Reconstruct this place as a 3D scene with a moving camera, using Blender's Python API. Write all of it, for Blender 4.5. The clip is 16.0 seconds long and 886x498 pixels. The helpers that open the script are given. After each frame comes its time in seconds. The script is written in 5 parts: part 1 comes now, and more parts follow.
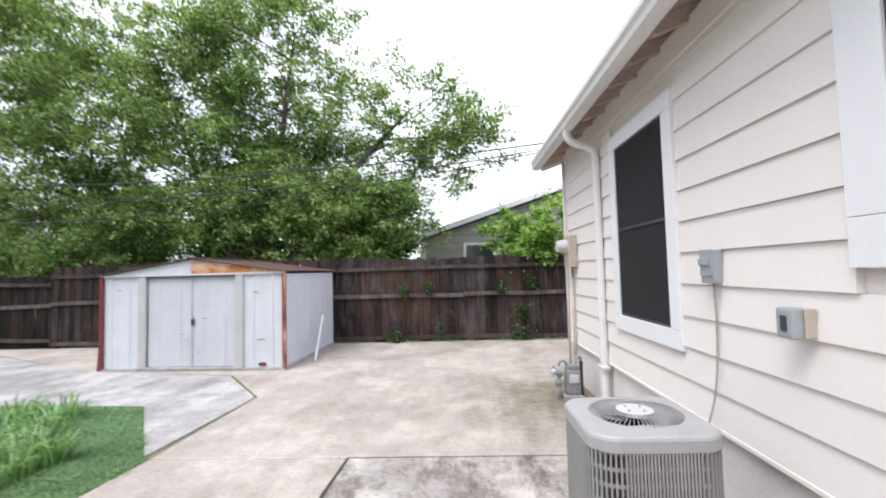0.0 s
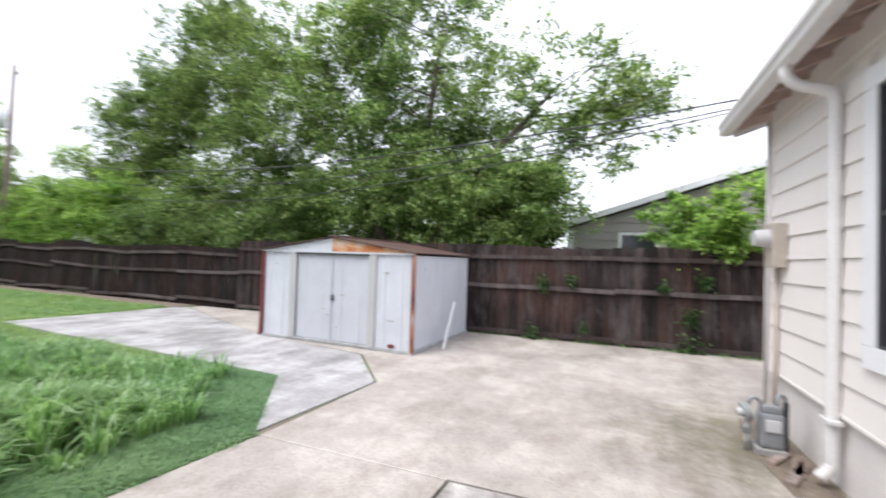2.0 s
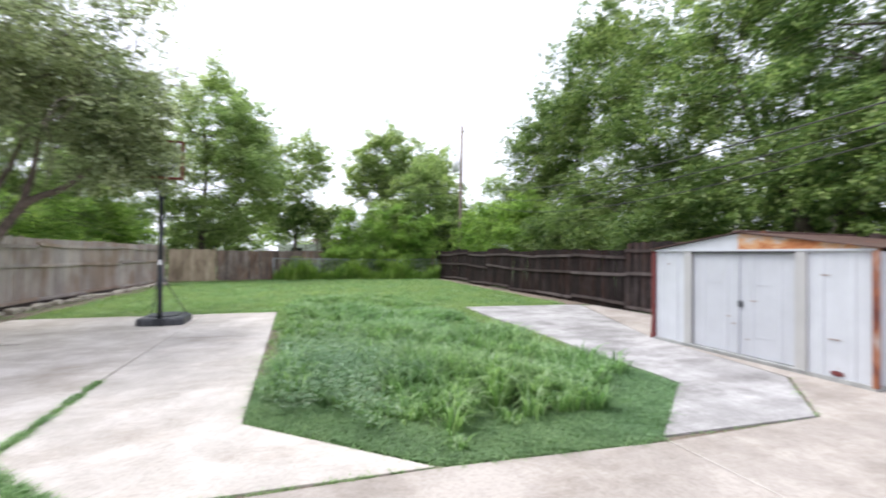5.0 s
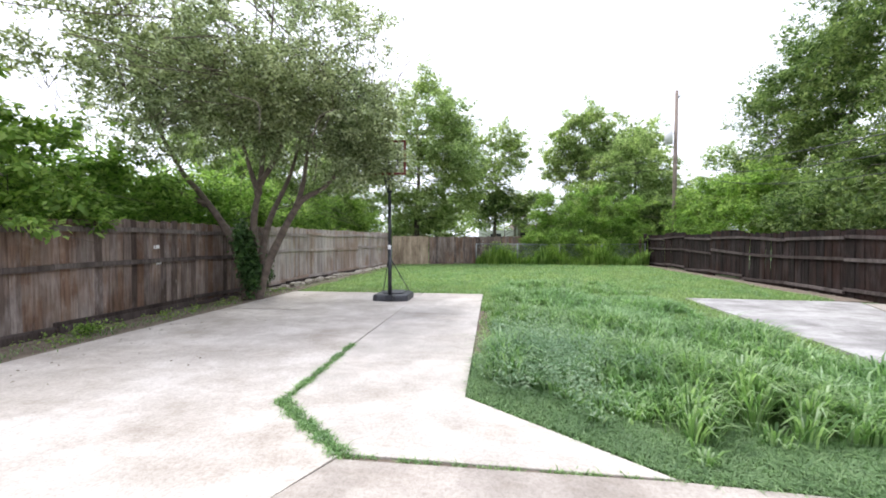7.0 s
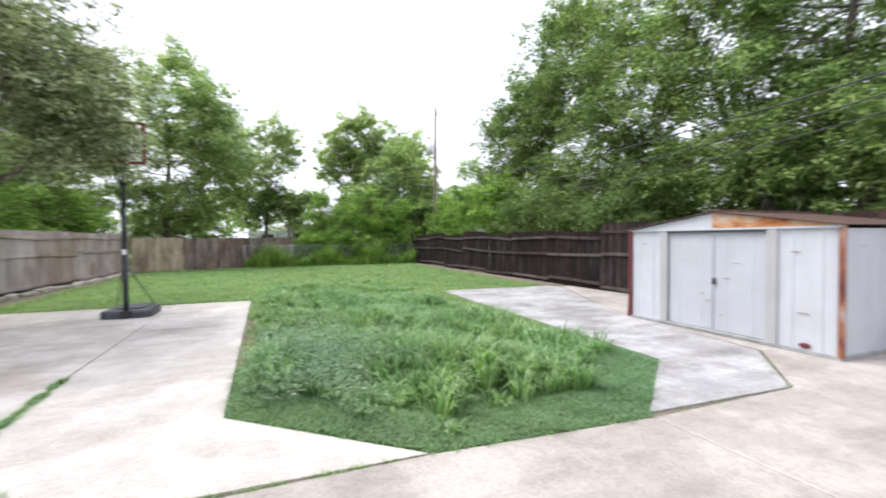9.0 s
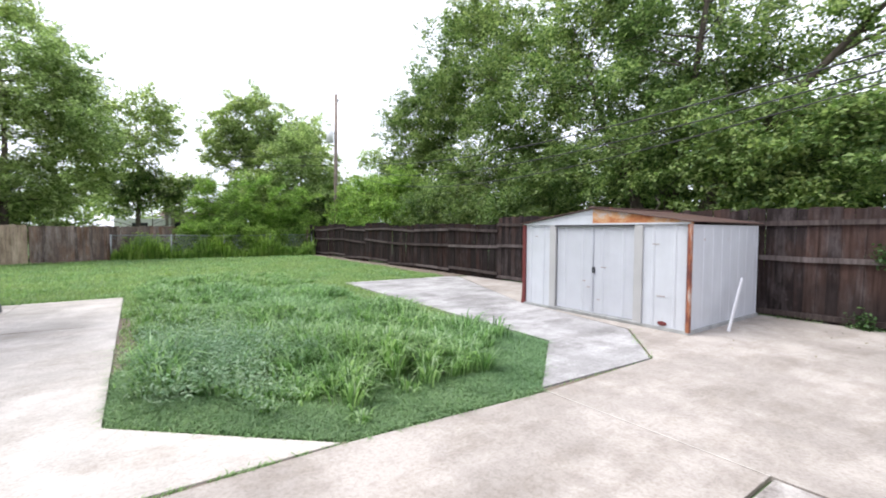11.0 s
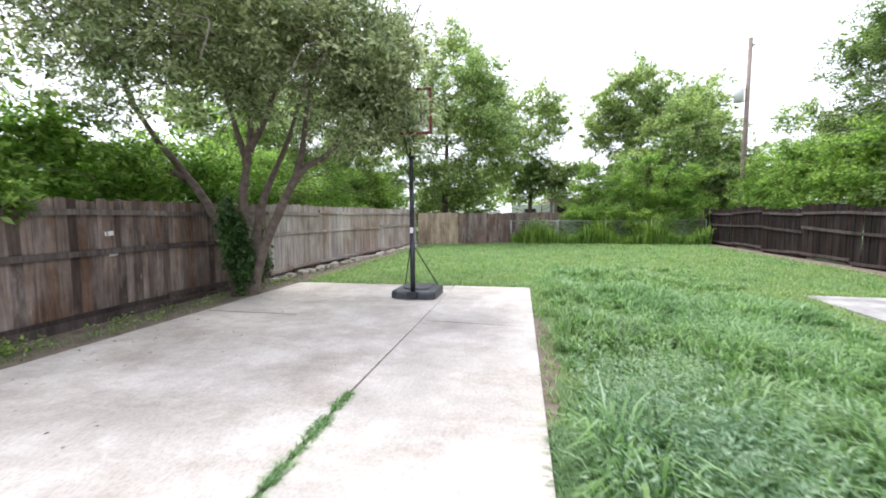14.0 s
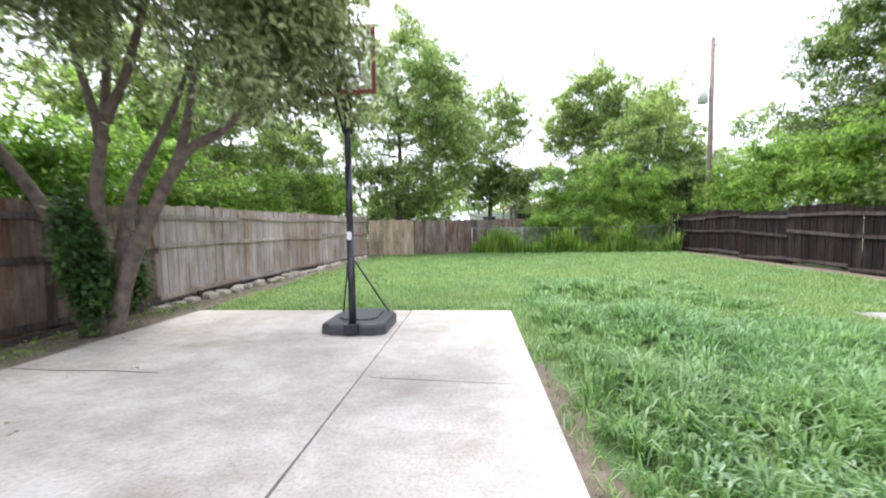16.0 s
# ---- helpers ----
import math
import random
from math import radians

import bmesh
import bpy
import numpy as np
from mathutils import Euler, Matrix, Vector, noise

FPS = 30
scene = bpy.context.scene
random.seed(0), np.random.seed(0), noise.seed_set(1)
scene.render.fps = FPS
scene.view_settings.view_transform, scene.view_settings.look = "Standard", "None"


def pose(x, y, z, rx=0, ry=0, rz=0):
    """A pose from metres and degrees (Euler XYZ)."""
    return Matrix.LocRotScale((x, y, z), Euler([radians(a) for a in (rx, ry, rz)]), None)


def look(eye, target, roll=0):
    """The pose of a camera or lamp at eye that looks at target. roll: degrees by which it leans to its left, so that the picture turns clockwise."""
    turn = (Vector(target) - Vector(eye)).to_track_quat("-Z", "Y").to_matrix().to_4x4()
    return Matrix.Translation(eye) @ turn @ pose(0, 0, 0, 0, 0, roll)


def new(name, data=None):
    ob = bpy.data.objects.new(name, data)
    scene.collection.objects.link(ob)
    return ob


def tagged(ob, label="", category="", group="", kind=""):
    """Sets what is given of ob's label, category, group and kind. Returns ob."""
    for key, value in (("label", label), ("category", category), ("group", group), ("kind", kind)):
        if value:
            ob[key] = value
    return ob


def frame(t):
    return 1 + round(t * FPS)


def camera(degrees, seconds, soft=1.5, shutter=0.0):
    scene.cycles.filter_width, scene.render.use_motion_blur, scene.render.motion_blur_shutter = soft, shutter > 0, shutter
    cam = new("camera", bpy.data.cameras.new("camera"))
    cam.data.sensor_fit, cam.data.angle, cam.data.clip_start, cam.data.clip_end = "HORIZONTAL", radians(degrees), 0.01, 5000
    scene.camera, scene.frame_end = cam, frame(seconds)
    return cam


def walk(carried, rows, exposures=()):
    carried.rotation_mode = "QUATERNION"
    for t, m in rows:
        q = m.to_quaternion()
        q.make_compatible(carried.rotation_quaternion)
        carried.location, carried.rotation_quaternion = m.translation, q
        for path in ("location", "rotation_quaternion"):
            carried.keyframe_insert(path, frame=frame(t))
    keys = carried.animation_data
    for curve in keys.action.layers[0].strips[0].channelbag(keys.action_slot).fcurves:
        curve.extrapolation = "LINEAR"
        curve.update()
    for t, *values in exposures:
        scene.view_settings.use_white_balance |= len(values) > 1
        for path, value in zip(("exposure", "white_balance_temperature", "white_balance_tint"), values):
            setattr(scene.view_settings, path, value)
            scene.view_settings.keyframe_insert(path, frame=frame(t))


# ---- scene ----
cam = camera(91.6, 16.0, soft=1.8, shutter=0.5)
PATH = [
    (0, (-0.009, 0.169, 1.551), (-0.173, 2.16, 1.653), -1.5),
    (0.5, (0.028, 0.45, 1.532), (-0.052, 2.449, 1.567), -0.0),
    (1, (0.014, 0.679, 1.55), (-0.086, 2.676, 1.615), -0.3),
    (1.5, (0.015, 0.846, 1.533), (-0.357, 2.811, 1.526), 0.2),
    (2, (0.019, 0.995, 1.543), (-0.806, 2.817, 1.589), 1.8),
    (2.5, (0.002, 1.043, 1.509), (-1.136, 2.688, 1.533), 1.7),
    (3, (-0.031, 1.029, 1.493), (-1.346, 2.535, 1.528), 1.2),
    (3.5, (-0.058, 1.019, 1.495), (-1.531, 2.371, 1.536), 0.8),
    (4, (-0.084, 1.004, 1.5), (-1.691, 2.194, 1.53), 0.8),
    (4.5, (-0.112, 0.962, 1.501), (-1.861, 1.931, 1.538), 1.0),
    (5, (-0.117, 0.899, 1.492), (-2.018, 1.519, 1.517), 0.6),
    (5.2, (-0.153, 0.86, 1.509), (-2.098, 1.327, 1.518), 0.6),
    (7.3, (-0.28, 0.724, 1.46), (-2.261, 0.453, 1.413), 0.0),
    (7.5, (-0.262, 0.735, 1.474), (-2.244, 0.476, 1.424), -0.0),
    (8, (-0.185, 0.757, 1.536), (-2.184, 0.737, 1.499), -0.1),
    (8.5, (-0.264, 0.774, 1.487), (-2.229, 1.145, 1.448), -0.6),
    (9, (-0.24, 0.824, 1.488), (-2.1, 1.558, 1.439), -0.4),
    (9.5, (-0.196, 0.888, 1.488), (-1.872, 1.978, 1.425), -0.3),
    (9.7, (-0.164, 0.898, 1.497), (-1.764, 2.096, 1.428), -0.0),
    (11.8, (-0.333, 0.628, 1.478), (-2.097, 1.558, 1.325), 0.9),
    (11.9, (-0.426, 0.68, 1.47), (-2.273, 1.432, 1.305), 1.7),
    (12, (-0.52, 0.659, 1.447), (-2.423, 1.249, 1.268), 1.6),
    (12.5, (-0.95, 0.58, 1.483), (-2.947, 0.538, 1.371), 0.7),
    (13, (-1.435, 0.415, 1.569), (-3.415, 0.162, 1.451), 1.2),
    (13.5, (-1.961, 0.32, 1.57), (-3.937, 0.046, 1.429), -1.0),
    (14, (-2.551, 0.238, 1.564), (-4.507, -0.145, 1.401), -0.4),
    (14.5, (-3.124, 0.109, 1.552), (-5.102, -0.141, 1.403), -1.0),
    (15, (-3.698, 0.023, 1.491), (-5.689, -0.149, 1.414), 0.6),
    (15.5, (-4.254, -0.081, 1.439), (-6.245, -0.252, 1.356), 0.9),
    (15.8, (-4.575, -0.13, 1.42), (-6.565, -0.32, 1.366), -0.6),
    (16, (-4.807, -0.165, 1.397), (-6.796, -0.342, 1.282), -0.9),
]
walk(cam, [(t, look(eye, target, roll)) for t, eye, target, roll in PATH], exposures=[(0, 1.02), (5, 1.02), (8, 1.14), (9, 1.11), (9.6, 1.03), (11.9, 1.13), (12.5, 1.17), (13.5, 1.25), (15, 1.4), (16, 1.47)])

# ---- light ----
world = bpy.data.worlds.new("overcast")
scene.world = world
world.use_nodes = True
wn = world.node_tree
wn.nodes.clear()
w_out = wn.nodes.new("ShaderNodeOutputWorld")
w_bg = wn.nodes.new("ShaderNodeBackground")
w_sky = wn.nodes.new("ShaderNodeTexSky")
w_sky.sky_type = "NISHITA"
w_sky.sun_disc = False
w_sky.sun_elevation, w_sky.sun_rotation = radians(61), radians(215)
w_sky.air_density, w_sky.dust_density = 1.0, 4.0
w_mix = wn.nodes.new("ShaderNodeMix")
w_mix.data_type = "RGBA"
w_mix.inputs[0].default_value = 0.86
w_mix.inputs[7].default_value = (9.6, 9.9, 11.5, 1)   # the cloud layer
w_bg.inputs[1].default_value = 0.1
wn.links.new(w_sky.outputs[0], w_mix.inputs[6])
wn.links.new(w_mix.outputs[2], w_bg.inputs[0])
wn.links.new(w_bg.outputs[0], w_out.inputs[0])

sun_data = bpy.data.lights.new("sun", "SUN")
sun_data.energy, sun_data.angle, sun_data.color = 1.5, radians(30), (1, 0.985, 0.96)
sun = new("sun", sun_data)
sun.matrix_world = look((-9, -13, 29), (0, 0, 0))


# ---- materials ----
def ramp(nt, fac, stops):
    n = nt.nodes.new("ShaderNodeValToRGB")
    els = n.color_ramp.elements
    while len(els) < len(stops):
        els.new(0.5)
    for e, (p, c) in zip(els, stops):
        e.position, e.color = p, (*c, 1)
    nt.links.new(fac, n.inputs[0])
    return n.outputs[0]


def tex_noise(nt, vec, scale, detail=5, rough=0.6, stretch=(1, 1, 1)):
    mp = nt.nodes.new("ShaderNodeMapping")
    mp.inputs["Scale"].default_value = stretch
    nt.links.new(vec, mp.inputs[0])
    n = nt.nodes.new("ShaderNodeTexNoise")
    n.inputs["Scale"].default_value, n.inputs["Detail"].default_value, n.inputs["Roughness"].default_value = scale, detail, rough
    nt.links.new(mp.outputs[0], n.inputs["Vector"])
    return n.outputs[0]


def blend(nt, kind, fac, a, b):
    n = nt.nodes.new("ShaderNodeMix")
    n.data_type, n.blend_type = "RGBA", kind
    for sock, v in ((n.inputs[0], fac), (n.inputs[6], a), (n.inputs[7], b)):
        if isinstance(v, (int, float)):
            sock.default_value = v
        elif isinstance(v, tuple):
            sock.default_value = (*v, 1)
        else:
            nt.links.new(v, sock)
    return n.outputs[2]


def base_mat(name, rough=0.8, metal=0.0):
    m = bpy.data.materials.new(name)
    m.use_nodes = True
    nt = m.node_tree
    b = nt.nodes["Principled BSDF"]
    b.inputs["Roughness"].default_value, b.inputs["Metallic"].default_value = rough, metal
    tc = nt.nodes.new("ShaderNodeTexCoord")
    return m, nt, b, tc.outputs["Object"]


def add_bump(nt, b, height, strength=0.3, dist=0.01):
    n = nt.nodes.new("ShaderNodeBump")
    n.inputs["Strength"].default_value, n.inputs["Distance"].default_value = strength, dist
    nt.links.new(height, n.inputs["Height"])
    nt.links.new(n.outputs[0], b.inputs["Normal"])


def world_pos(nt):
    return nt.nodes.new("ShaderNodeNewGeometry").outputs["Position"]


def plain(name, color, rough=0.6, metal=0.0, vary=0.15, scale=6, grain=80, bump=0.1):
    m, nt, b, _ = base_mat(name, rough, metal)
    p = world_pos(nt)
    lo, hi = tuple(c * (1 - vary) for c in color), tuple(min(1, c * (1 + vary)) for c in color)
    col = ramp(nt, tex_noise(nt, p, scale), [(0.3, lo), (0.7, hi)])
    fine = tex_noise(nt, p, grain, 3)
    col = blend(nt, "MULTIPLY", 0.35, col, ramp(nt, fine, [(0.25, (0.7, 0.7, 0.7)), (0.7, (1, 1, 1))]))
    nt.links.new(col, b.inputs["Base Color"])
    if bump:
        add_bump(nt, b, fine, bump, 0.004)
    return m


def concrete(name, lo, hi, dark, stain=0.5, mould=None):
    """Weathered slab: broad stains, worn flaking patches, drip streaks, fine aggregate and pits."""
    m, nt, b, _ = base_mat(name, 0.88)
    p = world_pos(nt)
    col = ramp(nt, tex_noise(nt, p, 0.9, 9, 0.7), [(0.38, lo), (0.5, tuple((u + v) / 2 for u, v in zip(lo, hi))), (0.58, hi)])
    st = ramp(nt, tex_noise(nt, p, 1.9, 10, 0.78, (1, 0.45, 1)), [(0.4, dark), (0.53, (1, 1, 1))])
    col = blend(nt, "MULTIPLY", stain, col, st)
    flake = ramp(nt, tex_noise(nt, p, 4.5, 9, 0.8, (0.7, 1, 1)), [(0.53, (0, 0, 0)), (0.6, (0.42, 0.42, 0.42))])
    col = blend(nt, "MIX", flake, col, tuple(0.72 * u + 0.2 * v for u, v in zip(lo, hi)))
    speck = tex_noise(nt, p, 34, 5, 0.75)
    col = blend(nt, "MULTIPLY", 0.5, col, ramp(nt, speck, [(0.34, (0.52, 0.5, 0.47)), (0.54, (1, 1, 1))]))
    agg = tex_noise(nt, p, 150, 2, 0.6)
    col = blend(nt, "OVERLAY", 0.35, col, ramp(nt, agg, [(0.3, (0.3, 0.3, 0.3)), (0.7, (0.7, 0.7, 0.7))]))
    fleck = ramp(nt, tex_noise(nt, p, 9, 8, 0.82), [(0.62, (1, 1, 1)), (0.68, (0.5, 0.47, 0.43))])
    col = blend(nt, "MULTIPLY", 0.55, col, fleck)
    if mould:
        d = nt.nodes.new("ShaderNodeVectorMath")
        d.operation = "DISTANCE"
        d.inputs[1].default_value = mould
        nt.links.new(p, d.inputs[0])
        mp = nt.nodes.new("ShaderNodeMath")
        mp.operation = "MULTIPLY_ADD"
        mp.inputs[1].default_value, mp.inputs[2].default_value = 0.35, -0.25
        nt.links.new(d.outputs["Value"], mp.inputs[0])
        ad = nt.nodes.new("ShaderNodeMath")
        nt.links.new(mp.outputs[0], ad.inputs[0])
        nt.links.new(tex_noise(nt, p, 3.5, 7, 0.75), ad.inputs[1])
        col = blend(nt, "MULTIPLY", 0.85, col, ramp(nt, ad.outputs[0], [(0.38, (0.36, 0.36, 0.25)), (0.75, (1, 1, 1))]))
    nt.links.new(col, b.inputs["Base Color"])
    add_bump(nt, b, blend(nt, "MIX", 0.5, speck, agg), 0.35, 0.006)
    return m


def wood(name, stops, brown=None, streak=None, depth=1.0):
    """Weathered boards: vertical grain, water stains, each board its own tone."""
    m, nt, b, _ = base_mat(name, 0.95)
    b.inputs["Specular IOR Level"].default_value = 0.2
    p = world_pos(nt)
    rnd = nt.nodes.new("ShaderNodeObjectInfo").outputs["Random"]
    grain = tex_noise(nt, p, 26, 6, 0.7, (1, 1, 0.06))
    broad = tex_noise(nt, p, 2.2, 5, 0.6, (1, 1, 0.5))
    tone = ramp(nt, rnd, stops)
    if brown:
        patch = tex_noise(nt, p, 0.75, 5, 0.65, (1, 1, 0.7))
        mul = nt.nodes.new("ShaderNodeMath")
        mul.operation = "MULTIPLY_ADD"
        mul.inputs[1].default_value, mul.inputs[2].default_value = 0.3, -0.15
        nt.links.new(rnd, mul.inputs[0])
        add = nt.nodes.new("ShaderNodeMath")
        nt.links.new(patch, add.inputs[0])
        nt.links.new(mul.outputs[0], add.inputs[1])
        fac = ramp(nt, add.outputs[0], [(0.42, (0, 0, 0)), (0.62, (1, 1, 1))])
        tone = blend(nt, "MIX", fac, tone, brown)
    if streak:
        fac = ramp(nt, tex_noise(nt, p, 3.2, 8, 0.74, (1, 1, 0.22)), [(0.5, (0, 0, 0)), (0.66, (0.85, 0.85, 0.85))])
        tone = blend(nt, "MIX", fac, tone, streak)
        worn = ramp(nt, tex_noise(nt, p, 7.0, 7, 0.75, (1, 1, 0.3)), [(0.62, (0, 0, 0)), (0.7, (0.6, 0.6, 0.6))])
        tone = blend(nt, "MIX", worn, tone, tuple(c * 1.8 for c in streak))
    col = blend(nt, "MULTIPLY", 0.75 * depth, tone, ramp(nt, grain, [(0.34, (0.32, 0.3, 0.3)), (0.58, (1, 1, 1))]))
    col = blend(nt, "MULTIPLY", 0.7 * depth, col, ramp(nt, broad, [(0.36, (0.36, 0.33, 0.32)), (0.62, (1.0, 1.0, 1.0))]))
    nt.links.new(col, b.inputs["Base Color"])
    add_bump(nt, b, grain, 0.5, 0.006)
    return m


def leaf_mat(name, stops, trans=0.35, rough=0.55):
    m, nt, b, _ = base_mat(name, rough)
    g = nt.nodes.new("ShaderNodeNewGeometry")
    col = ramp(nt, g.outputs["Random Per Island"], stops)
    big = tex_noise(nt, g.outputs["Position"], 1.1, 4)
    col = blend(nt, "MULTIPLY", 0.6, col, ramp(nt, big, [(0.36, (0.62, 0.7, 0.66)), (0.6, (1.0, 1.0, 1.0))]))
    tint = tex_noise(nt, g.outputs["Position"], 0.28, 3)
    col = blend(nt, "MULTIPLY", 0.8, col, ramp(nt, tint, [(0.38, (0.92, 1.0, 1.0)), (0.6, (1.0, 1.0, 0.94))]))
    nt.links.new(col, b.inputs["Base Color"])
    b.inputs["Specular IOR Level"].default_value = 0.35
    tr = nt.nodes.new("ShaderNodeBsdfTranslucent")
    nt.links.new(blend(nt, "MULTIPLY", 1.0, col, (1.25, 1.32, 0.98)), tr.inputs[0])
    mx = nt.nodes.new("ShaderNodeMixShader")
    mx.inputs[0].default_value = trans
    nt.links.new(b.outputs[0], mx.inputs[1])
    nt.links.new(tr.outputs[0], mx.inputs[2])
    nt.links.new(mx.outputs[0], nt.nodes["Material Output"].inputs[0])
    return m


M_CONC_PINK = concrete("concrete_buff", (0.31, 0.275, 0.247), (0.455, 0.41, 0.372), (0.62, 0.58, 0.53), 0.5, (1.15, 5.6, 0.0))
M_CONC_PALE = concrete("concrete_pale", (0.43, 0.395, 0.36), (0.60, 0.555, 0.515), (0.70, 0.655, 0.605), 0.55)
M_CONC_GREY = concrete("concrete_grey", (0.27, 0.26, 0.257), (0.46, 0.447, 0.443), (0.55, 0.53, 0.52), 0.7)
M_CONC_WARM = concrete("concrete_warm_worn", (0.44, 0.395, 0.352), (0.62, 0.575, 0.535), (0.68, 0.63, 0.575), 0.5)
M_CONC_OLD = concrete("concrete_worn", (0.23, 0.205, 0.19), (0.52, 0.485, 0.46), (0.34, 0.31, 0.285), 1.0)
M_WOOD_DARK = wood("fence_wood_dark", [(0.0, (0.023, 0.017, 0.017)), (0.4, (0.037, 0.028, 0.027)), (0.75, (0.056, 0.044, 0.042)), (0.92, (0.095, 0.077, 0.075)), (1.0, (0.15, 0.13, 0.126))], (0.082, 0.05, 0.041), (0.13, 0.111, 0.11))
M_RAIL_DARK = wood("fence_rail_dark", [(0.0, (0.075, 0.058, 0.054)), (1.0, (0.16, 0.135, 0.13))])
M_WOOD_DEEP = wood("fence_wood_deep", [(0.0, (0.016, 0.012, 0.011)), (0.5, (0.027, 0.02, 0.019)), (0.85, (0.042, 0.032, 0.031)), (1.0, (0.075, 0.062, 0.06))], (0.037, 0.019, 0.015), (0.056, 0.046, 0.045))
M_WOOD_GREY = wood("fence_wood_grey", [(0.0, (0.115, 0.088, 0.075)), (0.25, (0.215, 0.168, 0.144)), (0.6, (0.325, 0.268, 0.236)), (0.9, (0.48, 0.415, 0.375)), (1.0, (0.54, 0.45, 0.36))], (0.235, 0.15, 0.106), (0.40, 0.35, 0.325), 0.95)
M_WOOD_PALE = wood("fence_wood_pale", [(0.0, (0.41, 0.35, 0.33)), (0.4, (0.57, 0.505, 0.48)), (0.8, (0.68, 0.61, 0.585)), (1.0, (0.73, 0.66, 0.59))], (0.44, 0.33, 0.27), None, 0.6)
M_RAIL = wood("fence_rail_wood", [(0.0, (0.08, 0.062, 0.056)), (0.6, (0.14, 0.115, 0.105)), (1.0, (0.26, 0.23, 0.21))])
M_TAN_PANEL = wood("tan_panel_wood", [(0.0, (0.46, 0.36, 0.26)), (1.0, (0.58, 0.47, 0.35))])
M_BARK = plain("bark", (0.15, 0.118, 0.098), 0.95, 0, 0.45, 9, 45, 0.9)
M_BARK_DARK = plain("bark_dark", (0.10, 0.08, 0.065), 0.95, 0, 0.4, 9, 45, 0.8)
M_LEAF_ELM = leaf_mat("leaf_elm", [(0.0, (0.06, 0.105, 0.035)), (0.45, (0.185, 0.275, 0.09)), (1.0, (0.48, 0.55, 0.23))], 0.46)
M_LEAF_DEEP = leaf_mat("leaf_deep_green", [(0.0, (0.05, 0.09, 0.03)), (0.5, (0.17, 0.245, 0.08)), (1.0, (0.38, 0.45, 0.19))], 0.5)
# bright and far leaves: ramps lightened to hold the white sky's glare
M_LEAF_BRIGHT = leaf_mat("leaf_bright", [(0.0, (0.09, 0.16, 0.035)), (0.5, (0.25, 0.39, 0.09)), (1.0, (0.48, 0.60, 0.19))], 0.58)
M_LEAF_GREY = leaf_mat("leaf_greygreen", [(0.0, (0.10, 0.12, 0.06)), (0.5, (0.31, 0.345, 0.19)), (1.0, (0.60, 0.63, 0.45))], 0.54)
# distance haze is mixed into these pale greens
M_LEAF_FAR = leaf_mat("leaf_far", [(0.0, (0.12, 0.17, 0.06)), (0.5, (0.31, 0.39, 0.155)), (1.0, (0.56, 0.62, 0.31))], 0.58)
M_IVY = leaf_mat("leaf_ivy", [(0.0, (0.03, 0.065, 0.02)), (0.6, (0.06, 0.125, 0.035)), (1.0, (0.12, 0.20, 0.06))], 0.25)
# palest stops put the sky's sheen on some blades into the colour
M_GRASS = leaf_mat("grass_blade", [(0.0, (0.085, 0.17, 0.06)), (0.5, (0.24, 0.39, 0.145)), (0.85, (0.365, 0.505, 0.25)), (1.0, (0.49, 0.60, 0.43))], 0.46, 0.34)
M_GRASS_SHORT = leaf_mat("grass_short", [(0.0, (0.13, 0.21, 0.065)), (0.5, (0.265, 0.375, 0.135)), (1.0, (0.43, 0.52, 0.245))], 0.46)
M_GROUNDCOVER = leaf_mat("ground_cover", [(0.0, (0.115, 0.20, 0.095)), (0.5, (0.225, 0.35, 0.17)), (1.0, (0.33, 0.45, 0.25))], 0.45)
M_WEED_PALE = leaf_mat("weed_pale", [(0.0, (0.12, 0.22, 0.11)), (0.6, (0.27, 0.385, 0.24)), (1.0, (0.46, 0.55, 0.42))], 0.35)


def ground_mat():
    m, nt, b, _ = base_mat("lawn_ground", 0.95)
    p = world_pos(nt)
    col = ramp(nt, tex_noise(nt, p, 3.0, 8, 0.75), [(0.3, (0.06, 0.10, 0.04)), (0.5, (0.11, 0.175, 0.065)), (0.72, (0.165, 0.23, 0.09))])
    soil = ramp(nt, tex_noise(nt, p, 0.9, 7, 0.7), [(0.6, (0, 0, 0)), (0.72, (1, 1, 1))])
    col = blend(nt, "MIX", soil, col, (0.24, 0.20, 0.13))
    nt.links.new(col, b.inputs["Base Color"])
    add_bump(nt, b, tex_noise(nt, p, 45, 4), 0.6, 0.02)
    return m


def soil_mat():
    m, nt, b, _ = base_mat("bare_soil", 0.97)
    p = world_pos(nt)
    col = ramp(nt, tex_noise(nt, p, 5, 8, 0.75), [(0.3, (0.10, 0.075, 0.055)), (0.5, (0.19, 0.15, 0.115)), (0.75, (0.30, 0.25, 0.20))])
    nt.links.new(col, b.inputs["Base Color"])
    add_bump(nt, b, tex_noise(nt, p, 60, 5), 0.8, 0.02)
    return m


